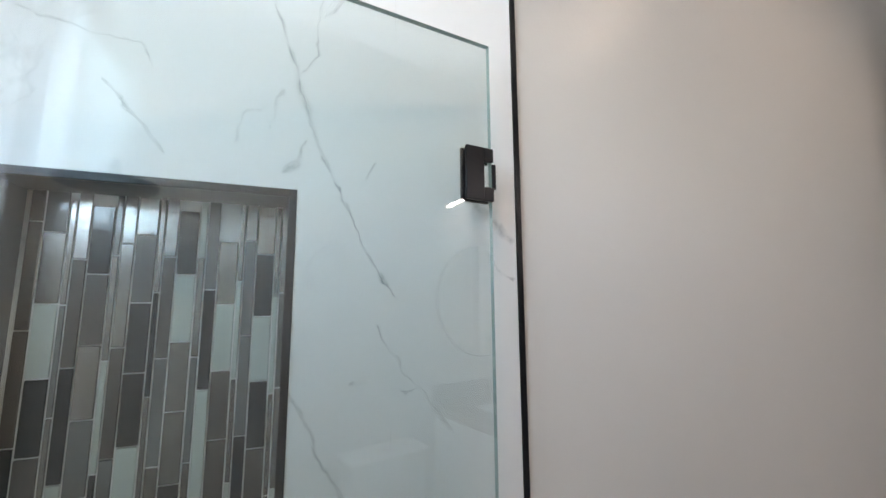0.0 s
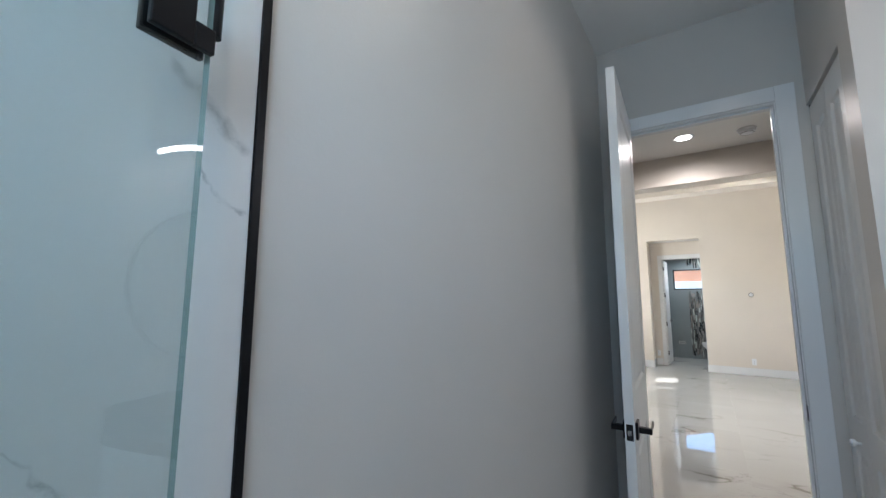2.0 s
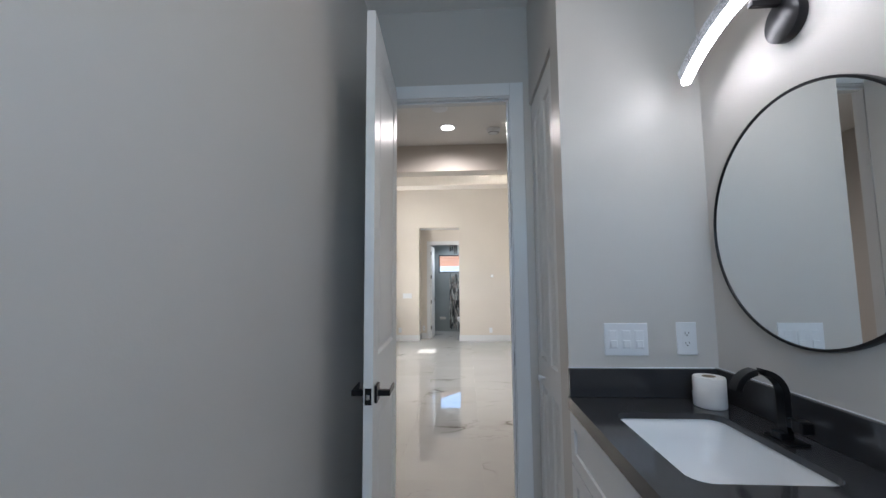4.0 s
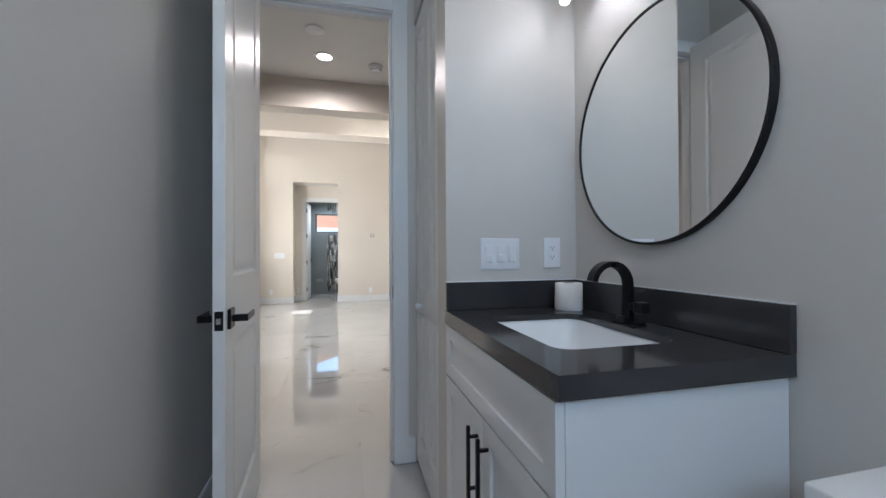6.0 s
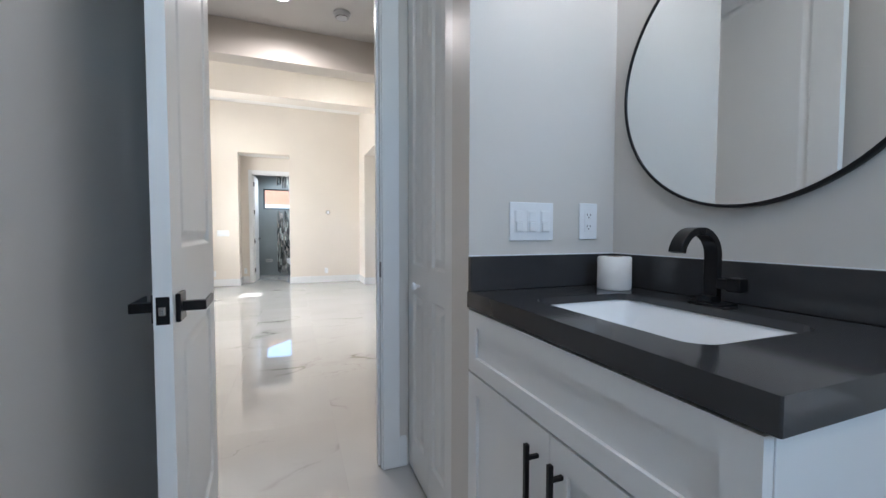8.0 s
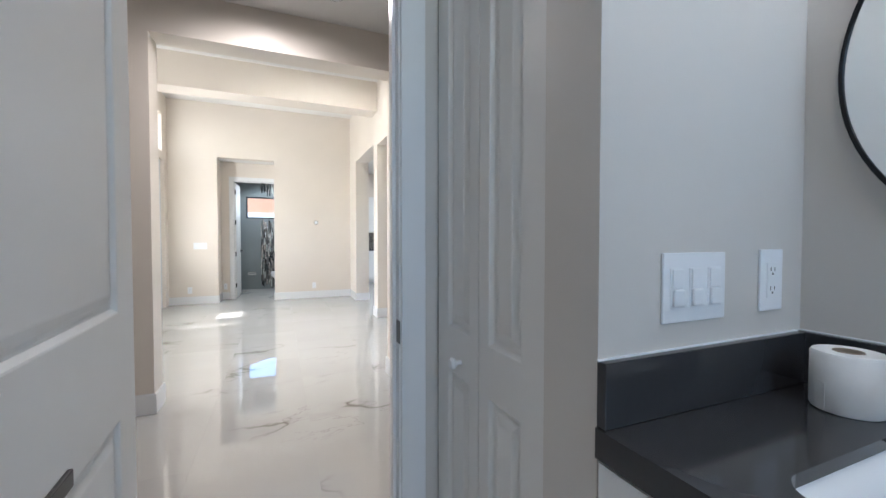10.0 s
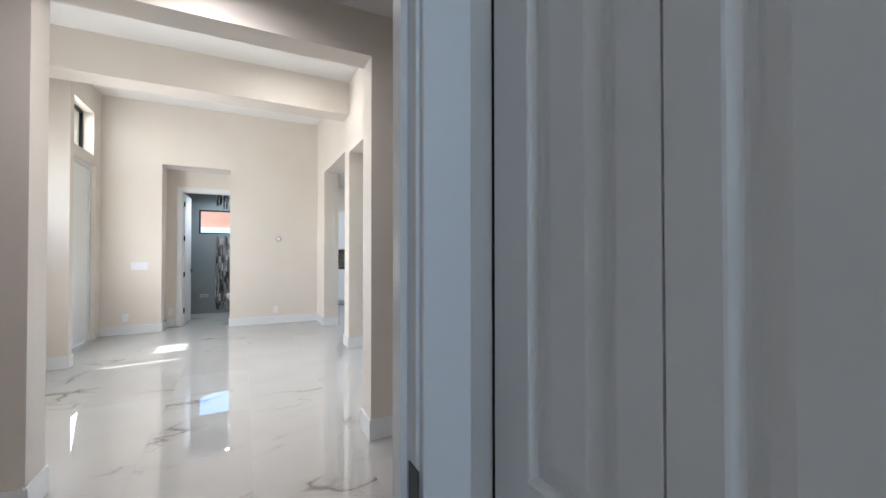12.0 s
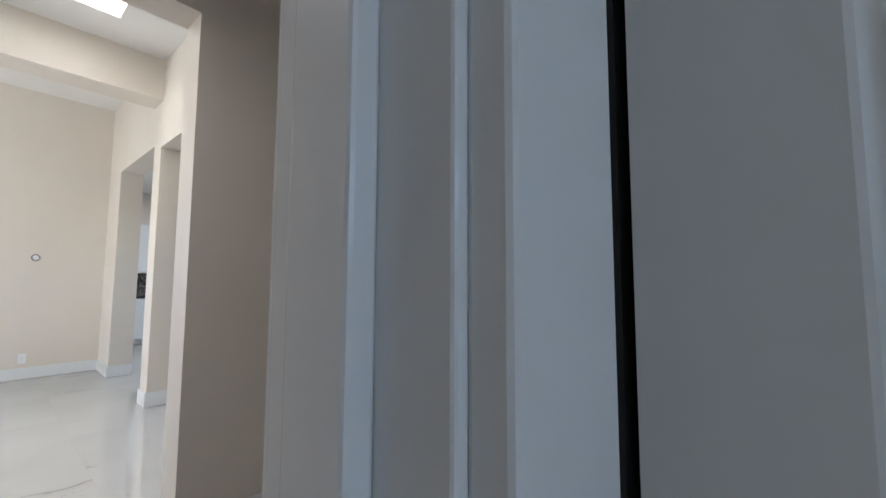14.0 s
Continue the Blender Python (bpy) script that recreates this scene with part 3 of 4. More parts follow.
for i in range(len(xs) - 1):
    for j in range(len(zs) - 1):
        a, b_, c, d = xs[i] + 0.0004, xs[i + 1] - 0.0004, zs[j] + 0.0004, zs[j + 1] - 0.0004
        hole = [(max(a, niche[0]), min(b_, niche[1]), max(c, niche[2]), min(d, niche[3]))] if a < niche[1] and b_ > niche[0] and c < niche[3] and d > niche[2] else []
        part("tile", slab("y", LY - 0.006, LY - 0.0049, a, b_, c, d, hole), TILEM, tiles)
part("edge_trim", box(-1.4815, -1.470, LY - 0.010, LY + 0.002, 0, CZ, 0.001), BLACK, tiles, "black metal tile edge trim")

nt = tagged(thing("shower_niche", ((niche[0] + niche[1]) / 2, LY, niche[2]), "recessed niche with dark edges and linear mosaic", ""), kind="structure")
ND = LY + 0.085
part("backing", box(niche[0], niche[1], ND, ND + 0.02, niche[2], niche[3]), GROUT, nt)
DARKT = simple("dark_niche_edge", (0.05, 0.056, 0.06), 0.18, 0.3)
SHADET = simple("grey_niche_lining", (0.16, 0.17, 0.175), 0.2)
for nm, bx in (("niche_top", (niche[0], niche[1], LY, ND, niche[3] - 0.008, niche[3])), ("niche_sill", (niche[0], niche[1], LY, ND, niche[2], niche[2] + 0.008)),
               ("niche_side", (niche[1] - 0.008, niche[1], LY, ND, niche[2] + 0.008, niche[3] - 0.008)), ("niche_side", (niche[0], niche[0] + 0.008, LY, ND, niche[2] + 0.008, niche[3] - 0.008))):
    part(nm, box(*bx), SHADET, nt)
for bx in ((niche[0] - 0.004, niche[1] + 0.004, LY - 0.009, LY - 0.0005, niche[3] - 0.009, niche[3] + 0.004), (niche[0] - 0.004, niche[1] + 0.004, LY - 0.009, LY - 0.0005, niche[2] - 0.004, niche[2] + 0.009),
           (niche[1] - 0.009, niche[1] + 0.004, LY - 0.0085, LY - 0.0005, niche[2], niche[3]), (niche[0] - 0.004, niche[0] + 0.009, LY - 0.0085, LY - 0.0005, niche[2], niche[3])):
    part("niche_trim", box(*bx, 0.001), BLACK, nt, "black metal niche trim")
rng = random.Random(7)
KIND = {"S": TILE_SLATE, "B": TILE_BROWN, "P": TILE_MINT, "G": TILE_GREY, "M": TILE_METAL}
# each strip of the mosaic: width, length of its pieces, a joint's height, the pieces downwards from that joint
STRIPS = [(0.011, 0.168, 1.64, "MGMP"), (0.007, 0.168, 1.631, "MPMG"),
          (0.028, 0.112, 1.654, "MSPSBM"), (0.017, 0.168, 1.733, "MGGS"), (0.007, 0.168, 1.66, "MPMP"),
          (0.028, 0.112, 1.563, "MPBBS"), (0.017, 0.168, 1.645, "GSPM"), (0.010, 0.168, 1.70, "PMGM"),
          (0.028, 0.112, 1.614, "SPMMSB"), (0.017, 0.168, 1.70, "MBGM"), (0.007, 0.168, 1.64, "MSMP"),
          (0.028, 0.112, 1.679, "MGSSPB"), (0.017, 0.168, 1.72, "MMBG"), (0.008, 0.168, 1.70, "GMPS"),
          (0.028, 0.112, 1.613, "SBMGS"), (0.017, 0.168, 1.692, "MBSP"), (0.007, 0.168, 1.62, "MGMS"),
          (0.028, 0.112, 1.678, "GMPSB"), (0.017, 0.168, 1.75, "MMBSG"), (0.028, 0.112, 1.60, "SBPGM"), (0.017, 0.168, 1.70, "MGBS")]
x = niche[1] - 0.009
for w, h, z, kinds in STRIPS:
    if x - w < niche[0] + 0.009:
        break
    k = 0
    while z > niche[2] + 0.012:
        t, b_ = min(z - 0.0012, niche[3] - 0.0085), max(z - h + 0.0012, niche[2] + 0.0085)
        if t - b_ > 0.01:
            piece = box(x - w, x, ND - 0.0025 - rng.uniform(0, 0.0016), ND, b_, t, 0.0008, seg=1)
            part("mosaic_tile", piece, KIND[kinds[k % len(kinds)]], nt)
        k += 1
        z -= h
    x -= w + 0.0027

# glass shower door, swung open along the wall
gd = thing("shower_door", (-1.571, 1.384, 0), "frameless clear glass shower door standing open against the marble wall", "shower door", turn=180 + 7.5)
pg = box(0.0, 0.72, -0.005, 0.005, 0.06, 1.945)
for f in pg.faces:
    f.material_index = 0 if abs(f.normal.y) > 0.9 else 1
GLASS_EDGE = simple("glass_edge", (0.25, 0.33, 0.31), 0.15)
part("glass_panel", pg, [GLASS, GLASS_EDGE], gd)
for z in (0.35, 1.684):
    for side in (1, -1):
        b = box(0.020, 0.058, side * 0.0055, side * 0.0125, z - 0.05, z + 0.05, 0.0015)
        box(0.0, 0.020, side * 0.0055, side * 0.0125, z + 0.024, z + 0.05, 0.0015, b)
        box(0.0, 0.020, side * 0.0055, side * 0.0125, z - 0.05, z - 0.024, 0.0015, b)
        part("hinge_plate", b, BLACK, gd, "black metal hinge plate")
    part("hinge_barrel", cyl((-0.006, 0, z), 0.006, 0.046, "z", 16), BLACK, gd, "black hinge barrel")

# round shower head on the window side
sh = thing("shower_head", (-2.21, 0.0, 1.90), "round black overhead shower head on a wall arm", "shower head")
part("arm", sweep([(-2.21, 0.0, 1.88), (-2.21, 0.14, 1.91), (-2.21, 0.30, 1.91), (-2.21, 0.38, 1.87), (-2.21, 0.40, 1.82)], [(0.011 * math.cos(a), 0.011 * math.sin(a)) for a in np.linspace(0, 2 * math.pi, 12, endpoint=False)], (1, 0, 0)), BLACK, sh, "", True)
part("disc", cyl((-2.21, 0.40, 1.81), 0.125, 0.014, "z", 48, bev=0.003), BLACK, sh, "", True)
part("flange", cyl((-2.21, 0.006, 1.88), 0.03, 0.012, "y", 32), BLACK, sh, "", True)


def window(name, axis, face0, face1, u0, u1, z0, z1, label, bar=0.03, mull=(), mat=None):
    mid = (face0 + face1) / 2
    def P(a, b, c, d, e, f, bev=0.001):
        return box(a, b, c, d, e, f, bev) if axis == "x" else box(c, d, a, b, e, f, bev)
    at = (mid, (u0 + u1) / 2, z0) if axis == "x" else ((u0 + u1) / 2, mid, z0)
    ob = tagged(thing(name, at, label, ""), kind="structure")
    mat = mat or BLACK
    for u in (u0, u1 - bar):
        part("window_frame", P(mid - 0.02, mid + 0.02, u, u + bar, z0, z1), mat, ob)
    for z in (z0, z1 - bar):
        part("window_rail", P(mid - 0.02, mid + 0.02, u0 + bar, u1 - bar, z, z + bar), mat, ob)
    for u in mull:
        part("mullion", P(mid - 0.018, mid + 0.018, u - bar / 2, u + bar / 2, z0 + bar, z1 - bar), mat, ob)
    g = part("pane", P(mid - 0.003, mid + 0.003, u0 + bar, u1 - bar, z0 + bar, z1 - bar, 0), PANE, ob)
    g.visible_shadow = False
    return ob


window("window", "x", EX - 0.12, EX - 0.08, 0.27, 1.20, 1.69, 2.21, "wide window in the marble end wall of the shower")
window("window", "y", 2.86, 2.92, 6.15, 7.38, 2.62, 3.23, "transom window over the patio door", mull=(6.98,))
window("window", "x", 9.66, 9.70, 0.65, 1.66, 1.64, 2.13, "wide bathroom window in the tiled wall", bar=0.025)
window("window", "y", 3.24, 3.28, 3.3, 5.2, 1.55, 2.4, "window added out of view for the fill light", mull=(4.25,))
# Added window, out of view, that lets daylight into the kitchen.
window("window", "y", -3.97, -3.93, 5.0, 7.4, 1.1, 2.3, "kitchen window added out of view", mull=(6.2,))

# patio door: leaf with a glazed upper light and a solid lower panel
pd = thing("patio_door", (6.66, 2.83, 0), "white patio door with a glazed light beside a fixed panel", "door")
part("frame_post", box(5.842, 5.90, 2.80, 2.88, 0.004, 2.488, 0.002), TRIM, pd)
part("frame_post", box(7.42, 7.478, 2.80, 2.88, 0.004, 2.488, 0.002), TRIM, pd)
part("frame_head", box(5.90, 7.42, 2.80, 2.88, 2.43, 2.488, 0.002), TRIM, pd)
part("leaf", slab("y", 2.82, 2.86, 5.90, 6.80, 0.012, 2.43, [(5.92, 6.37, 0.79, 2.30)]), DOORP, pd)
g = part("pane", box(5.92, 6.37, 2.837, 2.843, 0.79, 2.30), PANE, pd)
g.visible_shadow = False
part("fixed_leaf", box(6.805, 7.42, 2.82, 2.86, 0.012, 2.43, 0.002), DOORP, pd)
part("handle", box(6.735, 6.765, 2.80, 2.82, 0.95, 1.10, 0.004), BLACK, pd, "black door pull")

# ---- vanity ----
CX, CF = -0.781, 0.537
SX0, SX1, SY0, SY1 = -0.63, -0.185, 0.13, 0.445
vt = thing("countertop", (CX / 2, CF / 2, 0.845), "charcoal quartz vanity top with backsplash and an undermount opening", "countertop")


def rounded(x0, x1, y0, y1, r, n=6):
    pts = []
    for cx, cy, a0 in ((x1 - r, y1 - r, 0), (x0 + r, y1 - r, 90), (x0 + r, y0 + r, 180), (x1 - r, y0 + r, 270)):
        for k in range(n + 1):
            a = radians(a0 + 90 * k / n)
            pts.append((cx + r * math.cos(a), cy + r * math.sin(a)))
    return pts


def ring_plate(outer, inner, z0, zi, z1):
    """A plate with a hole: outer and inner loops with the same count."""
    bm = bmesh.new()
    o0, o1 = [[bm.verts.new((x, y, z)) for x, y in outer] for z in (z0, z1)]
    i0, i1 = [[bm.verts.new((x, y, z)) for x, y in inner] for z in (zi, z1)]
    n = len(outer)
    for k in range(n):
        j = (k + 1) % n
        for f in ((o1[k], o1[j], i1[j], i1[k]), (o0[k], i0[k], i0[j], o0[j]), (o0[k], o0[j], o1[j], o1[k]), (i0[k], i1[k], i1[j], i0[j])):
            bm.faces.new(f)
    return bm


part("slab", ring_plate(rounded(CX, -0.001, 0.001, CF, 0.003), rounded(SX0, SX1, SY0, SY1, 0.045), 0.845, 0.872, 0.89), QUARTZ, vt)
part("backsplash", box(CX, -0.001, 0.001, 0.019, 0.8905, 0.99, 0.0015), QUARTZ, vt)
part("side_splash", box(-0.019, -0.001, 0.0195, CF - 0.004, 0.8905, 0.99, 0.0015), QUARTZ, vt)
caulk = part("caulk_line", box(CX, -0.001, 0.0005, 0.006, 0.9895, 0.992), PLASTIC, vt, "thin white caulk line")
part("caulk_line", box(-0.006, -0.0005, 0.0195, CF - 0.004, 0.9895, 0.992), PLASTIC, vt, "thin white caulk line")

sk = thing("sink", ((SX0 + SX1) / 2, (SY0 + SY1) / 2, 0.72), "white porcelain rectangular undermount sink", "sink")
bm = bmesh.new()
loops = []
for inset, z, r in ((-0.004, 0.8715, 0.047), (-0.003, 0.868, 0.047), (0.003, 0.860, 0.05), (0.012, 0.82, 0.05), (0.022, 0.76, 0.05), (0.045, 0.735, 0.05), (0.09, 0.728, 0.04)):
    loops.append([bm.verts.new((x_, y_, z)) for x_, y_ in rounded(SX0 + inset, SX1 - inset, SY0 + inset, SY1 - inset, r)])
for a, b_ in zip(loops, loops[1:]):
    for i in range(len(a)):
        bm.faces.new([a[i], a[(i + 1) % len(a)], b_[(i + 1) % len(a)], b_[i]])
bm.faces.new(loops[-1])
part("basin", bm, PORC, sk, "", True)
part("drain", cyl(((SX0 + SX1) / 2, 0.26, 0.7305), 0.022, 0.004, "z", 32, bev=0.001), CHROME, sk, "round metal drain")

vc = thing("vanity_cabinet", (-0.39, 0.26, 0), "white shaker vanity cabinet with two doors and a false drawer", "cabinet")
part("side_panel", box(-0.765, -0.747, 0.002, 0.514, 0.004, 0.8448, 0.001), CAB, vc)
part("side_panel", box(-0.018, -0.002, 0.002, 0.514, 0.004, 0.8448, 0.001), CAB, vc)
part("bottom", box(-0.747, -0.018, 0.002, 0.514, 0.09, 0.106), CAB, vc)
part("toe_kick", box(-0.747, -0.018, 0.43, 0.445, 0.004, 0.09), CAB, vc)
part("back_panel", box(-0.747, -0.018, 0.002, 0.012, 0.106, 0.72), CAB, vc)


def shaker(name, x0, x1, z0, z1, y, rail=0.052):
    b = slab("y", y, y + 0.018, x0, x1, z0, z1, [(x0 + rail, x1 - rail, z0 + rail, z1 - rail)])
    box(x0 + rail - 0.002, x1 - rail + 0.002, y, y + 0.010, z0 + rail - 0.002, z1 - rail + 0.002, 0, b)
    return part(name, b, CAB, vc)


shaker("drawer_front", -0.763, -0.006, 0.664, 0.838, 0.5145, 0.045)
d1 = shaker("door", -0.763, -0.392, 0.10, 0.657, 0.5145)
d2 = shaker("door", -0.389, -0.006, 0.10, 0.657, 0.5145)
for dd, hx in ((d1, -0.430), (d2, -0.351)):
    b = box(hx - 0.005, hx + 0.005, 0.556, 0.566, 0.425, 0.625, 0.001)
    for z in (0.455, 0.595):
        box(hx - 0.004, hx + 0.004, 0.532, 0.557, z - 0.004, z + 0.004, 0.0005, b)
    part("handle", b, BLACK, dd, "black square bar pull")

# faucet
fa = thing("faucet", (-0.425, 0.085, 0.89), "matte black waterfall faucet with a flat curved spout", "faucet")
fa.location.x = -0.408
part("base_plate", box(-0.455, -0.370, 0.058, 0.112, 0.8905, 0.896, 0.002), BLACK, fa)
arc = [(-0.412, 0.085, 0.895), (-0.412, 0.085, 0.93), (-0.412, 0.085, 0.97)] + [(-0.412, 0.144 - 0.059 * math.cos(a), 1.005 + 0.058 * math.sin(a)) for a in np.linspace(0, math.pi * 0.95, 20)]
part("spout", sweep(arc, [(-0.0165, -0.007), (-0.0155, -0.008), (0.0155, -0.008), (0.0165, -0.007), (0.0165, 0.007), (0.0155, 0.008), (-0.0155, 0.008), (-0.0165, 0.007)], (0, 1, 0)), BLACK, fa, "", True)
part("body", box(-0.4300, -0.3940, 0.0765, 0.112, 0.896, 0.912, 0.003), BLACK, fa)
hb = part("handle", box(-0.452, -0.4285, 0.0735, 0.0965, 0.930, 0.953, 0.003), BLACK, fa)
part("lever", box(-0.482, -0.452, 0.068, 0.102, 0.926, 0.957, 0.004), BLACK, hb)

# toilet roll
tr = thing("toilet_roll", (-0.125, 0.115, 0.89), "white toilet paper roll standing on the quartz top", "toilet paper")
part("paper", lathe([(0.020, 0.0), (0.045, 0.0), (0.0475, 0.004), (0.0475, 0.092), (0.045, 0.096), (0.020, 0.096)], (-0.115, 0.105, 0.891), "z", 48, True), PAPER, tr, "", True)
part("core", lathe([(0.018, 0.001), (0.0198, 0.001), (0.0198, 0.097), (0.018, 0.097)], (-0.115, 0.105, 0.891), "z", 32, True), simple("cardboard_core", (0.33, 0.26, 0.2), 0.9), tr, "brown cardboard core", True)
part("loose_sheet", sweep([(-0.091, 0.1465, 0.893), (-0.099, 0.1505, 0.893), (-0.107, 0.1545, 0.893)], [(0, 0.0), (0.0008, 0.0), (0.0008, 0.045), (0, 0.045)]), PAPER, tr)

# mirror and sconce
MX, MZ, MR = -0.406, 1.467, 0.347
mi = thing("mirror", (MX, 0, MZ), "round wall mirror in a thin black metal frame", "mirror")
part("glass", cyl((MX, 0.012, MZ), MR - 0.004, 0.012, "y", 96), MIRROR, mi, "", False)
part("frame", lathe([(MR - 0.006, 0.002), (MR + 0.002, 0.002), (MR + 0.002, 0.020), (MR + 0.001, 0.0215), (MR - 0.005, 0.0215), (MR - 0.006, 0.020)], (MX, 0, MZ), "y", 96, True), BLACK, mi, "thin black metal ring", True)

sc = thing("wall_sconce", (-0.42, 0, 1.985), "arched vanity light with a glowing bar and a crystal band", "wall light")
part("back_plate", cyl((-0.42, 0.0135, 2.015), 0.06, 0.026, "y", 64, bev=0.002), BLACK, sc, "round dark metal back plate", True)
part("arm", box(-0.428, -0.412, 0.026, 0.105, 2.055, 2.072, 0.002), BLACK, sc)


def arch_pts(rise, y, z, half=0.318, n=40):
    R_ = (half ** 2 + rise ** 2) / (2 * rise)
    a1 = math.asin(half / R_)
    return [(-0.42 + R_ * math.sin(a), y, z + R_ * (math.cos(a) - math.cos(a1))) for a in np.linspace(-a1, a1, n)]


part("light_bar", sweep(arch_pts(0.095, 0.113, 2.003), [(-0.010, -0.010), (0.010, -0.010), (0.010, 0.009), (-0.010, 0.009)]), LED, sc, "glowing white curved bar")
part("crystal_band", sweep(arch_pts(0.095, 0.111, 2.014), [(-0.015, 0.0), (0.018, 0.0), (0.028, 0.044), (-0.012, 0.044)]), CRYSTAL, sc, "sparkling crackled crystal band")
part("rail", sweep(arch_pts(0.095, 0.095, 2.005), [(-0.002, -0.012), (0.002, -0.012), (0.002, 0.034), (-0.002, 0.034)]), CHROME, sc, "polished metal rail")


# wall plates
def plate(name, axis, face, out, u, z, w, h, label, rockers=0, outlet=False):
    at = (face, u, z) if axis == "x" else (u, face, z)
    ob = thing(name, at, label, "switch" if rockers else "outlet", "wall plates")
    def P(d0, d1, a, b, c, d, bev=0.0012):
        q0, q1 = face + out * d0, face + out * d1
        return box(q0, q1, a, b, c, d, bev) if axis == "x" else box(a, b, q0, q1, c, d, bev)
    part("plate", P(0, 0.005, u - w / 2, u + w / 2, z - h / 2, z + h / 2, 0.002), PLASTIC, ob)
    for k in range(rockers):
        c = u + (k - (rockers - 1) / 2) * 0.046
        r = part("rocker", P(0.0045, 0.0065, c - 0.0165, c + 0.0165, z - 0.033, z + 0.033, 0.0008), PLASTIC, ob)
        part("paddle", P(0.006, 0.0085, c - 0.013, c + 0.013, z - 0.001, z + 0.031, 0.0012), PLASTIC, r)
        part("paddle", P(0.006, 0.0125, c - 0.013, c + 0.013, z - 0.031, z - 0.002, 0.003), PLASTIC, r)
    if outlet:
        part("insert", P(0.0045, 0.0065, u - 0.0165, u + 0.0165, z - 0.033, z + 0.033, 0.0008), PLASTIC, ob)
        for dz in (-0.018, 0.018):
            for du in (-0.006, 0.006):
                part("slot", P(0.006, 0.0068, u + du - 0.001, u + du + 0.001, z + dz - 0.001, z + dz + 0.006, 0), GAP, ob, "dark slot")
            part("slot", P(0.006, 0.0068, u - 0.002, u + 0.002, z + dz - 0.008, z + dz - 0.004, 0), GAP, ob, "dark slot")
    return ob


plate("light_switch", "x", 0.0, -1, 0.322, 1.092, 0.155, 0.116, "white triple rocker switch plate above the vanity", 3)
plate("outlet", "x", 0.0, -1, 0.108, 1.095, 0.070, 0.116, "white duplex outlet plate above the vanity", 0, True)
plate("light_switch", "x", FX, -1, 2.27, 1.04, 0.21, 0.116, "wide white switch plate on the cream wall", 4)
plate("outlet", "x", FX, -1, 2.44, 0.25, 0.07, 0.116, "white outlet on the cream wall", 0, True)
plate("outlet", "x", FX, -1, 0.34, 0.25, 0.07, 0.116, "white outlet on the cream wall", 0, True)
plate("outlet", "x", 8.12, -1, 1.93, 0.25, 0.06, 0.116, "white outlet in the doorway recess", 0, True)
th = thing("thermostat", (FX, 0.295, 1.487), "small round thermostat on the cream wall", "thermostat")
part("ring", lathe([(0.030, 0.0), (0.040, 0.0), (0.042, -0.008), (0.040, -0.02), (0.030, -0.02)], (FX, 0.295, 1.487), "x", 40, True), CHROME, th, "", True)
part("face", cyl((FX - 0.008, 0.295, 1.487), 0.030, 0.016, "x", 40), PLASTIC, th, "", True)

# hall ceiling fittings
cl = thing("recessed_light", (2.2, 1.06, HZ), "round recessed ceiling light, lit", "ceiling light")
part("trim_ring", lathe([(0.062, -0.001), (0.085, -0.001), (0.085, -0.004), (0.066, -0.008), (0.062, -0.006)], (2.2, 1.06, HZ), "z", 48, True), PLASTIC, cl, "", True)
part("lens", cyl((2.2, 1.06, HZ - 0.003), 0.0625, 0.003, "z", 48), CANLED, cl, "glowing lens")
sd = thing("smoke_detector", (2.28, 0.61, HZ), "round white smoke detector", "smoke detector")
part("base", cyl((2.28, 0.61, HZ - 0.009), 0.068, 0.016, "z", 48, bev=0.003), PLASTIC, sd, "", True)
part("cover", lathe([(0.060, -0.017), (0.056, -0.036), (0.040, -0.042), (0.001, -0.043)], (2.28, 0.61, HZ), "z", 48), PLASTIC, sd, "", True)
part("vent_ring", lathe([(0.046, -0.0405), (0.050, -0.0375), (0.050, -0.0385), (0.046, -0.0415)], (2.28, 0.61, HZ), "z", 48, True), GAP, sd, "dark vent ring")
sp = thing("ceiling_speaker", (1.78, 1.11, HZ), "flat round white ceiling cover", "ceiling cover")
part("cover", cyl((1.78, 1.11, HZ - 0.005), 0.07, 0.009, "z", 48, bev=0.003), PLASTIC, sp, "", True)


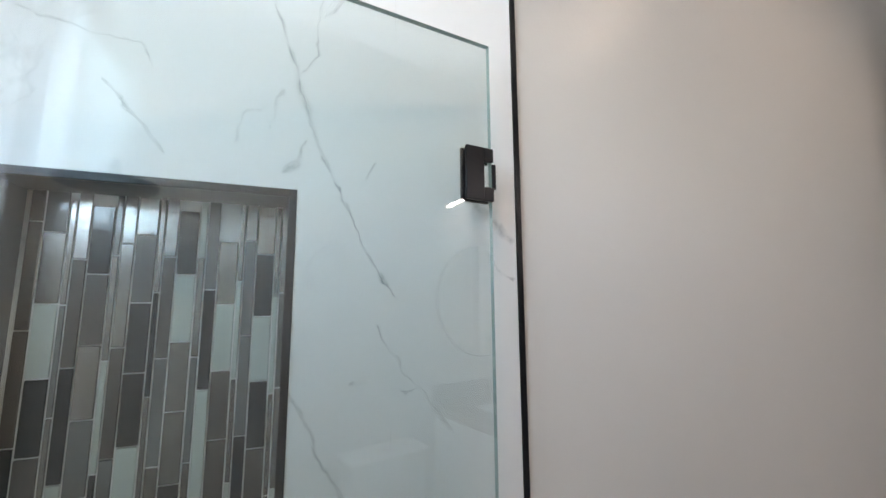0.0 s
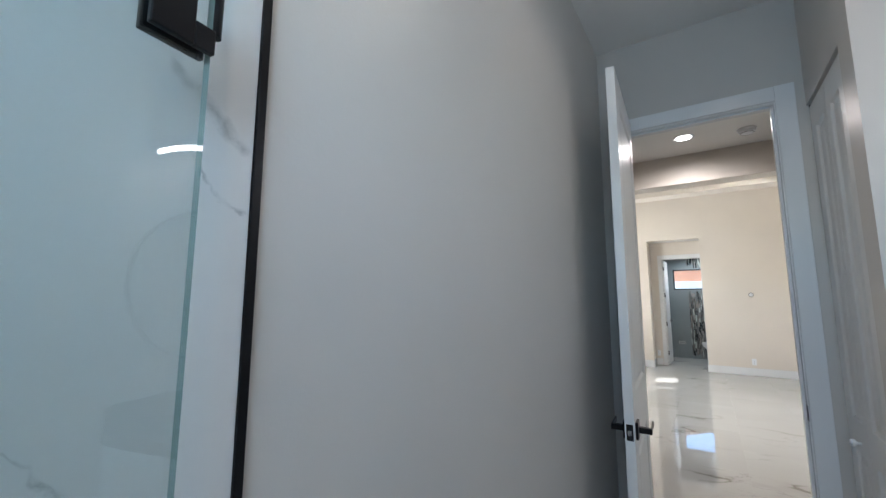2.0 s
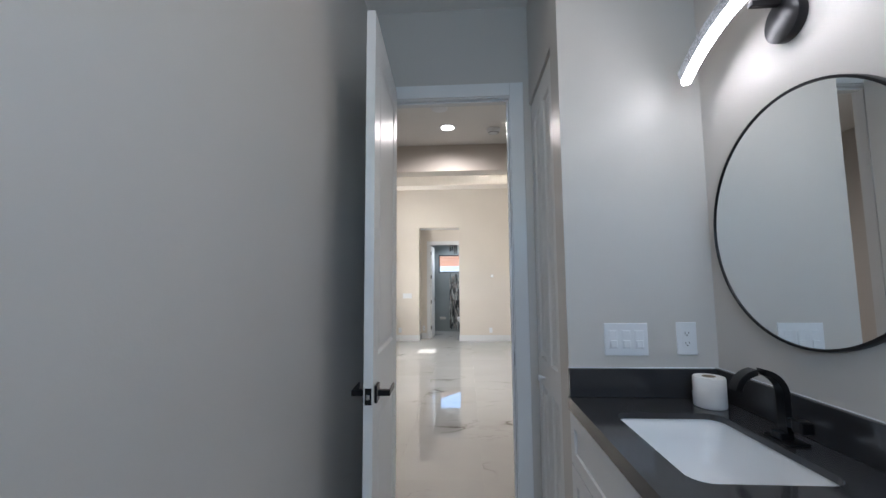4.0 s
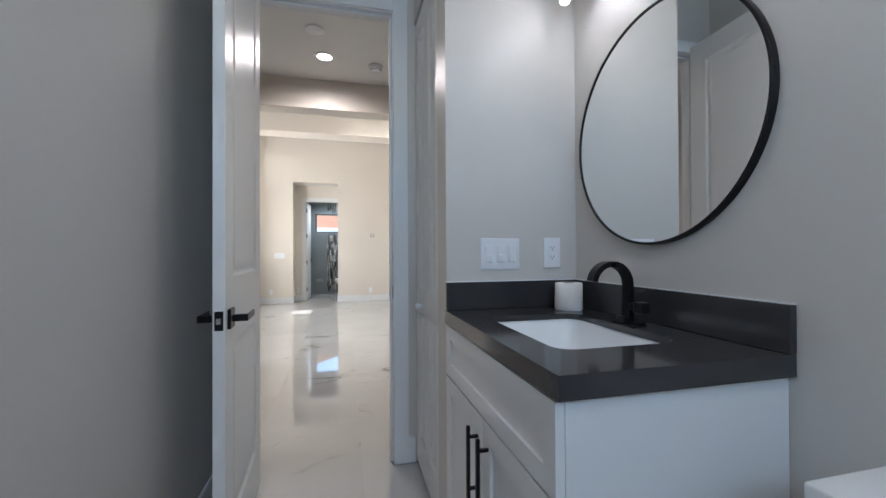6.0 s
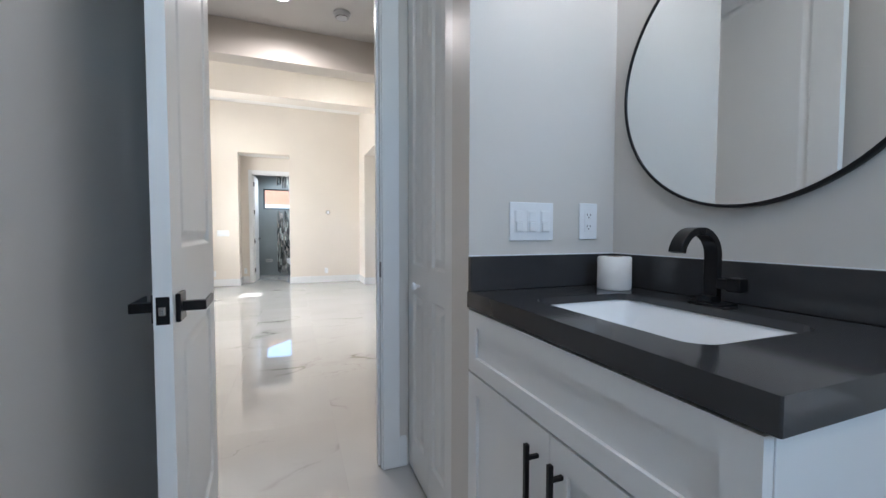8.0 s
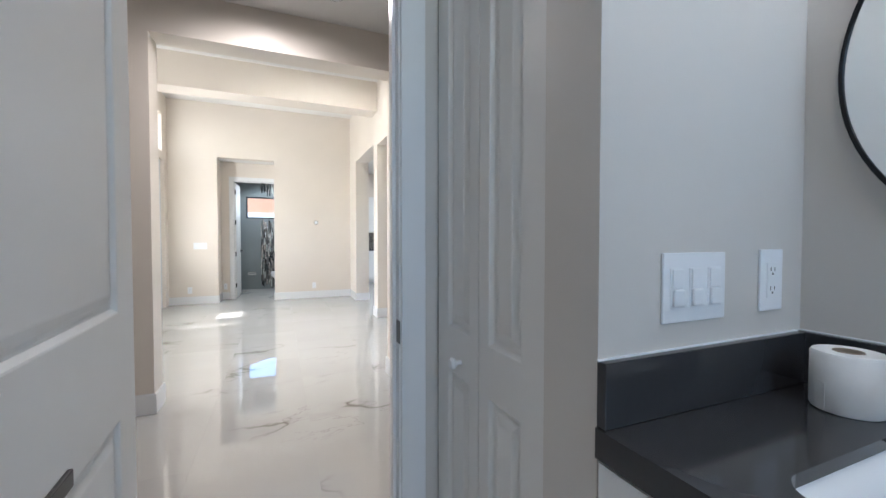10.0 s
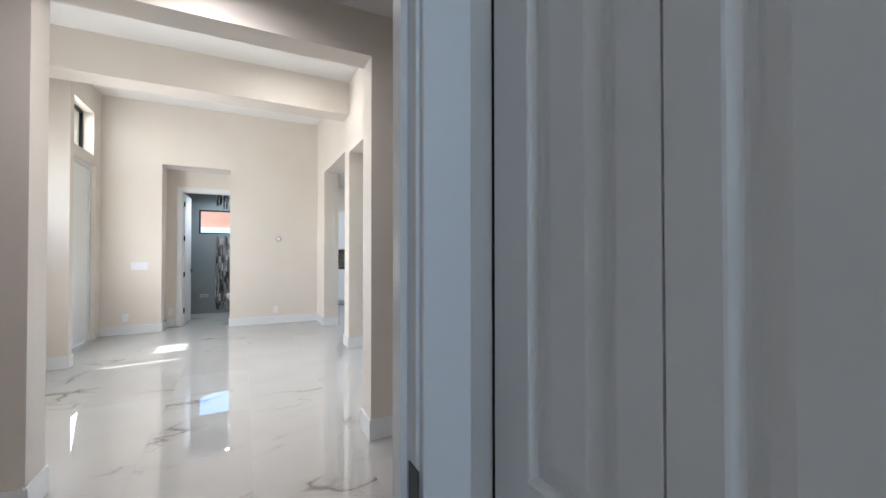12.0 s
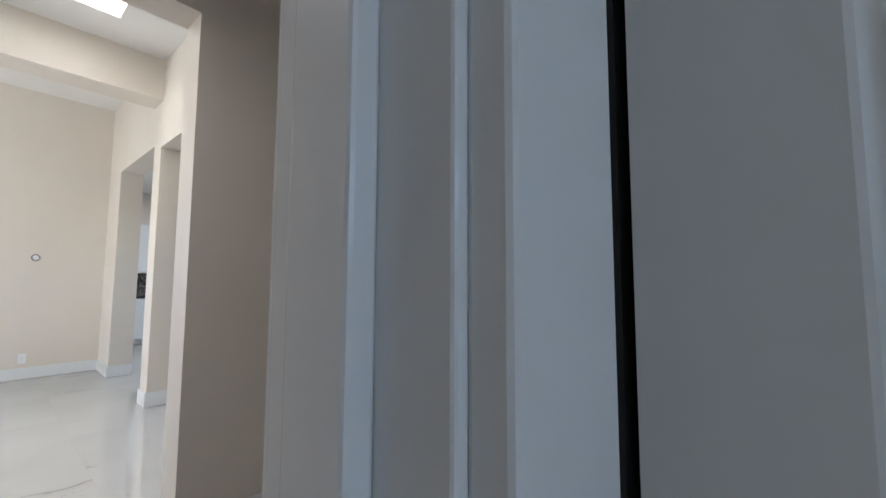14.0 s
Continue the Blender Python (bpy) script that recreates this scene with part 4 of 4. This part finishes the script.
# toilets
def toilet(x, y, turn, lid_z=0.75, label="white two-piece porcelain toilet"):
    """Back of the tank at the local origin, bowl towards local +y."""
    ob = thing("toilet", (x, y, 0), label, "toilet", turn=turn)
    ORG[ob.name] = Vector((0, 0, 0))
    part("tank", box(-0.19, 0.19, 0.025, 0.19, 0.39, lid_z - 0.032, 0.018, seg=3), PORC, ob, "", True)
    part("tank_lid", box(-0.205, 0.205, 0.012, 0.207, lid_z - 0.031, lid_z, 0.005, seg=3), PORC, ob, "", True)
    part("flush_button", cyl((0, 0.11, lid_z + 0.002), 0.022, 0.006, "z", 32, bev=0.001), CHROME, ob, "round metal flush button", True)
    def oval(rx, ry, cy, z, bm):
        return [bm.verts.new((rx * math.cos(a), cy + ry * math.sin(a), z)) for a in np.linspace(0, 2 * math.pi, 40, endpoint=False)]
    bm = bmesh.new()
    rings = [oval(rx, ry, cy, z, bm) for rx, ry, cy, z in ((0.12, 0.23, 0.33, 0.004), (0.115, 0.21, 0.33, 0.12), (0.14, 0.22, 0.36, 0.25), (0.175, 0.245, 0.43, 0.35), (0.182, 0.25, 0.44, 0.385), (0.15, 0.21, 0.45, 0.39), (0.12, 0.17, 0.45, 0.30), (0.04, 0.06, 0.45, 0.24))]
    for a, b_ in zip(rings, rings[1:]):
        for i in range(40):
            bm.faces.new([a[i], a[(i + 1) % 40], b_[(i + 1) % 40], b_[i]])
    bm.faces.new(rings[0])
    bm.faces.new(rings[-1])
    part("bowl", bm, PORC, ob, "", True)
    for nm, z0, z1, s in (("seat", 0.392, 0.408, 1.0), ("seat_lid", 0.410, 0.430, 0.985)):
        bm = bmesh.new()
        a, b_, c = oval(0.185 * s, 0.235 * s, 0.445, z0, bm), oval(0.187 * s, 0.237 * s, 0.445, z1 - 0.004, bm), oval(0.17 * s, 0.22 * s, 0.445, z1, bm)
        for p, q in ((a, b_), (b_, c)):
            for i in range(40):
                bm.faces.new([p[i], p[(i + 1) % 40], q[(i + 1) % 40], q[i]])
        bm.faces.new(a)
        bm.faces.new(c)
        part(nm, bm, PLASTIC, ob, "", True)
    return ob


toilet(-1.135, 0.008, 0, 0.752)
toilet(9.15, 0.47, 0, 0.72, "white porcelain toilet in the far bathroom")

# far bathroom mosaic strip, and metal bars standing in for two reflected streaks
rng = random.Random(3)
fm = tagged(thing("mosaic_strip", (9.6, 1.2, 0), "vertical strip of dark linear mosaic on grey tile", ""), kind="structure")
bms = [bmesh.new() for _ in range(5)]
yy = 1.36
while yy > 1.02:
    w = rng.choice((0.010, 0.014, 0.020))
    z = rng.uniform(0, 0.15)
    while z < 2.63:
        h = rng.uniform(0.09, 0.16)
        z1 = min(z + h, 2.64)
        if not (z < 2.15 and z1 > 1.62):
            box(9.588 - rng.uniform(0, 0.003), 9.599, yy - w, yy, z, z1, 0, bms[rng.choice((0, 0, 1, 2, 3, 3, 4, 4))])
        z += h + 0.003
    yy -= w + 0.003
for bm, m in zip(bms, (TILE_SLATE, TILE_BROWN, TILE_MINT, TILE_GREY, TILE_METAL)):
    tagged(part("mosaic_pieces", bm, m, fm), kind="stuff")
tb = thing("tile_glint_bars", (9.598, 1.555, 0.37), "metal bars standing in for two bright reflections on the grey tile", "paper holder")
for z in (0.348, 0.392):
    part("bar", cyl((9.56, 1.555, z), 0.009, 0.15, "y", 16), CHROME, tb, "", True)
for y in (1.488, 1.622):
    part("bracket", box(9.545, 9.598, y - 0.006, y + 0.006, 0.335, 0.405, 0.002), CHROME, tb)

# kitchen end
kc = thing("kitchen_base_cabinet", (9.95, -1.4, 0), "white kitchen base cabinets under a dark top", "cabinet")
part("carcass", box(9.72, 10.34, -2.2, -0.54, 0.1, 0.855, 0.002), CAB, kc)
for i in range(3):
    y0_ = -2.19 + i * 0.55
    b = slab("x", 9.70, 9.719, y0_, y0_ + 0.54, 0.11, 0.85, [(y0_ + 0.06, y0_ + 0.48, 0.17, 0.79)])
    box(9.709, 9.719, y0_ + 0.05, y0_ + 0.49, 0.16, 0.80, 0, b)
    part("door", b, CAB, kc)
part("toe_kick", box(9.78, 10.34, -2.2, -0.54, 0.004, 0.1), CAB, kc)
kt = thing("kitchen_worktop", (9.95, -1.4, 0.856), "dark quartz worktop on the kitchen cabinets", "countertop")
part("slab", box(9.69, 10.345, -2.22, -0.535, 0.856, 0.896, 0.003), QUARTZ, kt)
ku = thing("kitchen_wall_cabinet", (10.15, -1.4, 1.34), "white kitchen wall cabinets", "cabinet")
part("carcass", box(10.0, 10.345, -2.2, -0.54, 1.34, 2.28, 0.002), CAB, ku)
for i in range(3):
    y0_ = -2.19 + i * 0.55
    b = slab("x", 9.98, 9.999, y0_, y0_ + 0.54, 1.35, 2.27, [(y0_ + 0.06, y0_ + 0.48, 1.41, 2.21)])
    box(9.989, 9.999, y0_ + 0.05, y0_ + 0.49, 1.40, 2.22, 0, b)
    part("door", b, CAB, ku)
bms = [bmesh.new() for _ in range(3)]
for i in range(60):
    for j in range(14):
        box(10.338, 10.348, -2.2 + i * 0.027, -2.2 + i * 0.027 + 0.025, 0.898 + j * 0.031, 0.898 + j * 0.031 + 0.029, 0, bms[rng.randrange(3)])
ks = tagged(thing("kitchen_backsplash", (10.34, -1.4, 0.9), "small mixed mosaic backsplash", ""), kind="structure")
for bm, m in zip(bms, (TILE_BROWN, TILE_GREY, TILE_METAL)):
    tagged(part("mosaic_pieces", bm, m, ks), kind="stuff")

# neighbouring house beyond the far window
nh = thing("neighbour_house", (13.5, 1.0, -0.08), "peach stucco house next door with a pale band", "house")
ridge, eave = (3.6, 3.34), (0.0, 2.16)
gable = [(-4.0, -0.08), (9.0, -0.08), (9.0, 1.57), ridge, eave, (-4.0, 2.16)]
bm = bmesh.new()
ends = [[bm.verts.new((x_, y_, z_)) for y_, z_ in gable] for x_ in (13.2, 19.0)]
for k in range(len(gable)):
    j = (k + 1) % len(gable)
    bm.faces.new([ends[0][k], ends[0][j], ends[1][j], ends[1][k]])
bm.faces.new(ends[0])
bm.faces.new(ends[1])
part("wall", bm, PEACH, nh)
part("wall_base", box(13.14, 13.2, -4, 5, -0.08, 1.98), simple("pale_stucco", (0.72, 0.78, 0.80), 0.9), nh, "pale lower band")
for name, (ya, za), (yb, zb) in (("roof", eave, ridge), ("roof", ridge, (9.1, 1.53))):
    part(name, sweep([(13.15, 0, 0), (19.1, 0, 0)], [(-ya, za), (-yb, zb), (-yb, zb + 0.05), (-ya, za + 0.05)]), ROOF, nh, "brown roof edge")

# ---- floor tiles ----
structure("floor_bed", box(EX - 0.14, 10.49, -4.0, 3.3, -0.06, -0.0035), JOINT, "mortar bed under the marble floor")
floor = tagged(thing("floor", (0, 0, 0), "polished white marble floor tiles with grey and brown veins", ""), kind="structure")
TW, TL = 0.60, 1.20
base = {}
rowi = 0
yy = -4.0
count = 0
while yy < 3.29:
    xx = -3.56 - (0.6 if rowi % 2 else 0.0)
    y1 = min(yy + TW, 3.3)
    while xx < 10.48:
        x0c, x1c = max(xx, EX - 0.14), min(xx + TL, 10.49)
        if x1c - x0c > 0.02:
            key = (round(x1c - x0c, 3), round(y1 - yy, 3))
            if key not in base:
                bm = box(0.0002, key[0] - 0.0002, 0.0002, key[1] - 0.0002, -0.0035, 0.0)
                me = bpy.data.meshes.new("tile")
                bm.to_mesh(me)
                bm.free()
                me.materials.append(FLOORM)
                base[key] = me
            ob = new("tile", base[key])
            ob.parent = floor
            ob.location = (x0c, yy, 0)
            count += 1
        xx += TL
    yy += TW
    rowi += 1
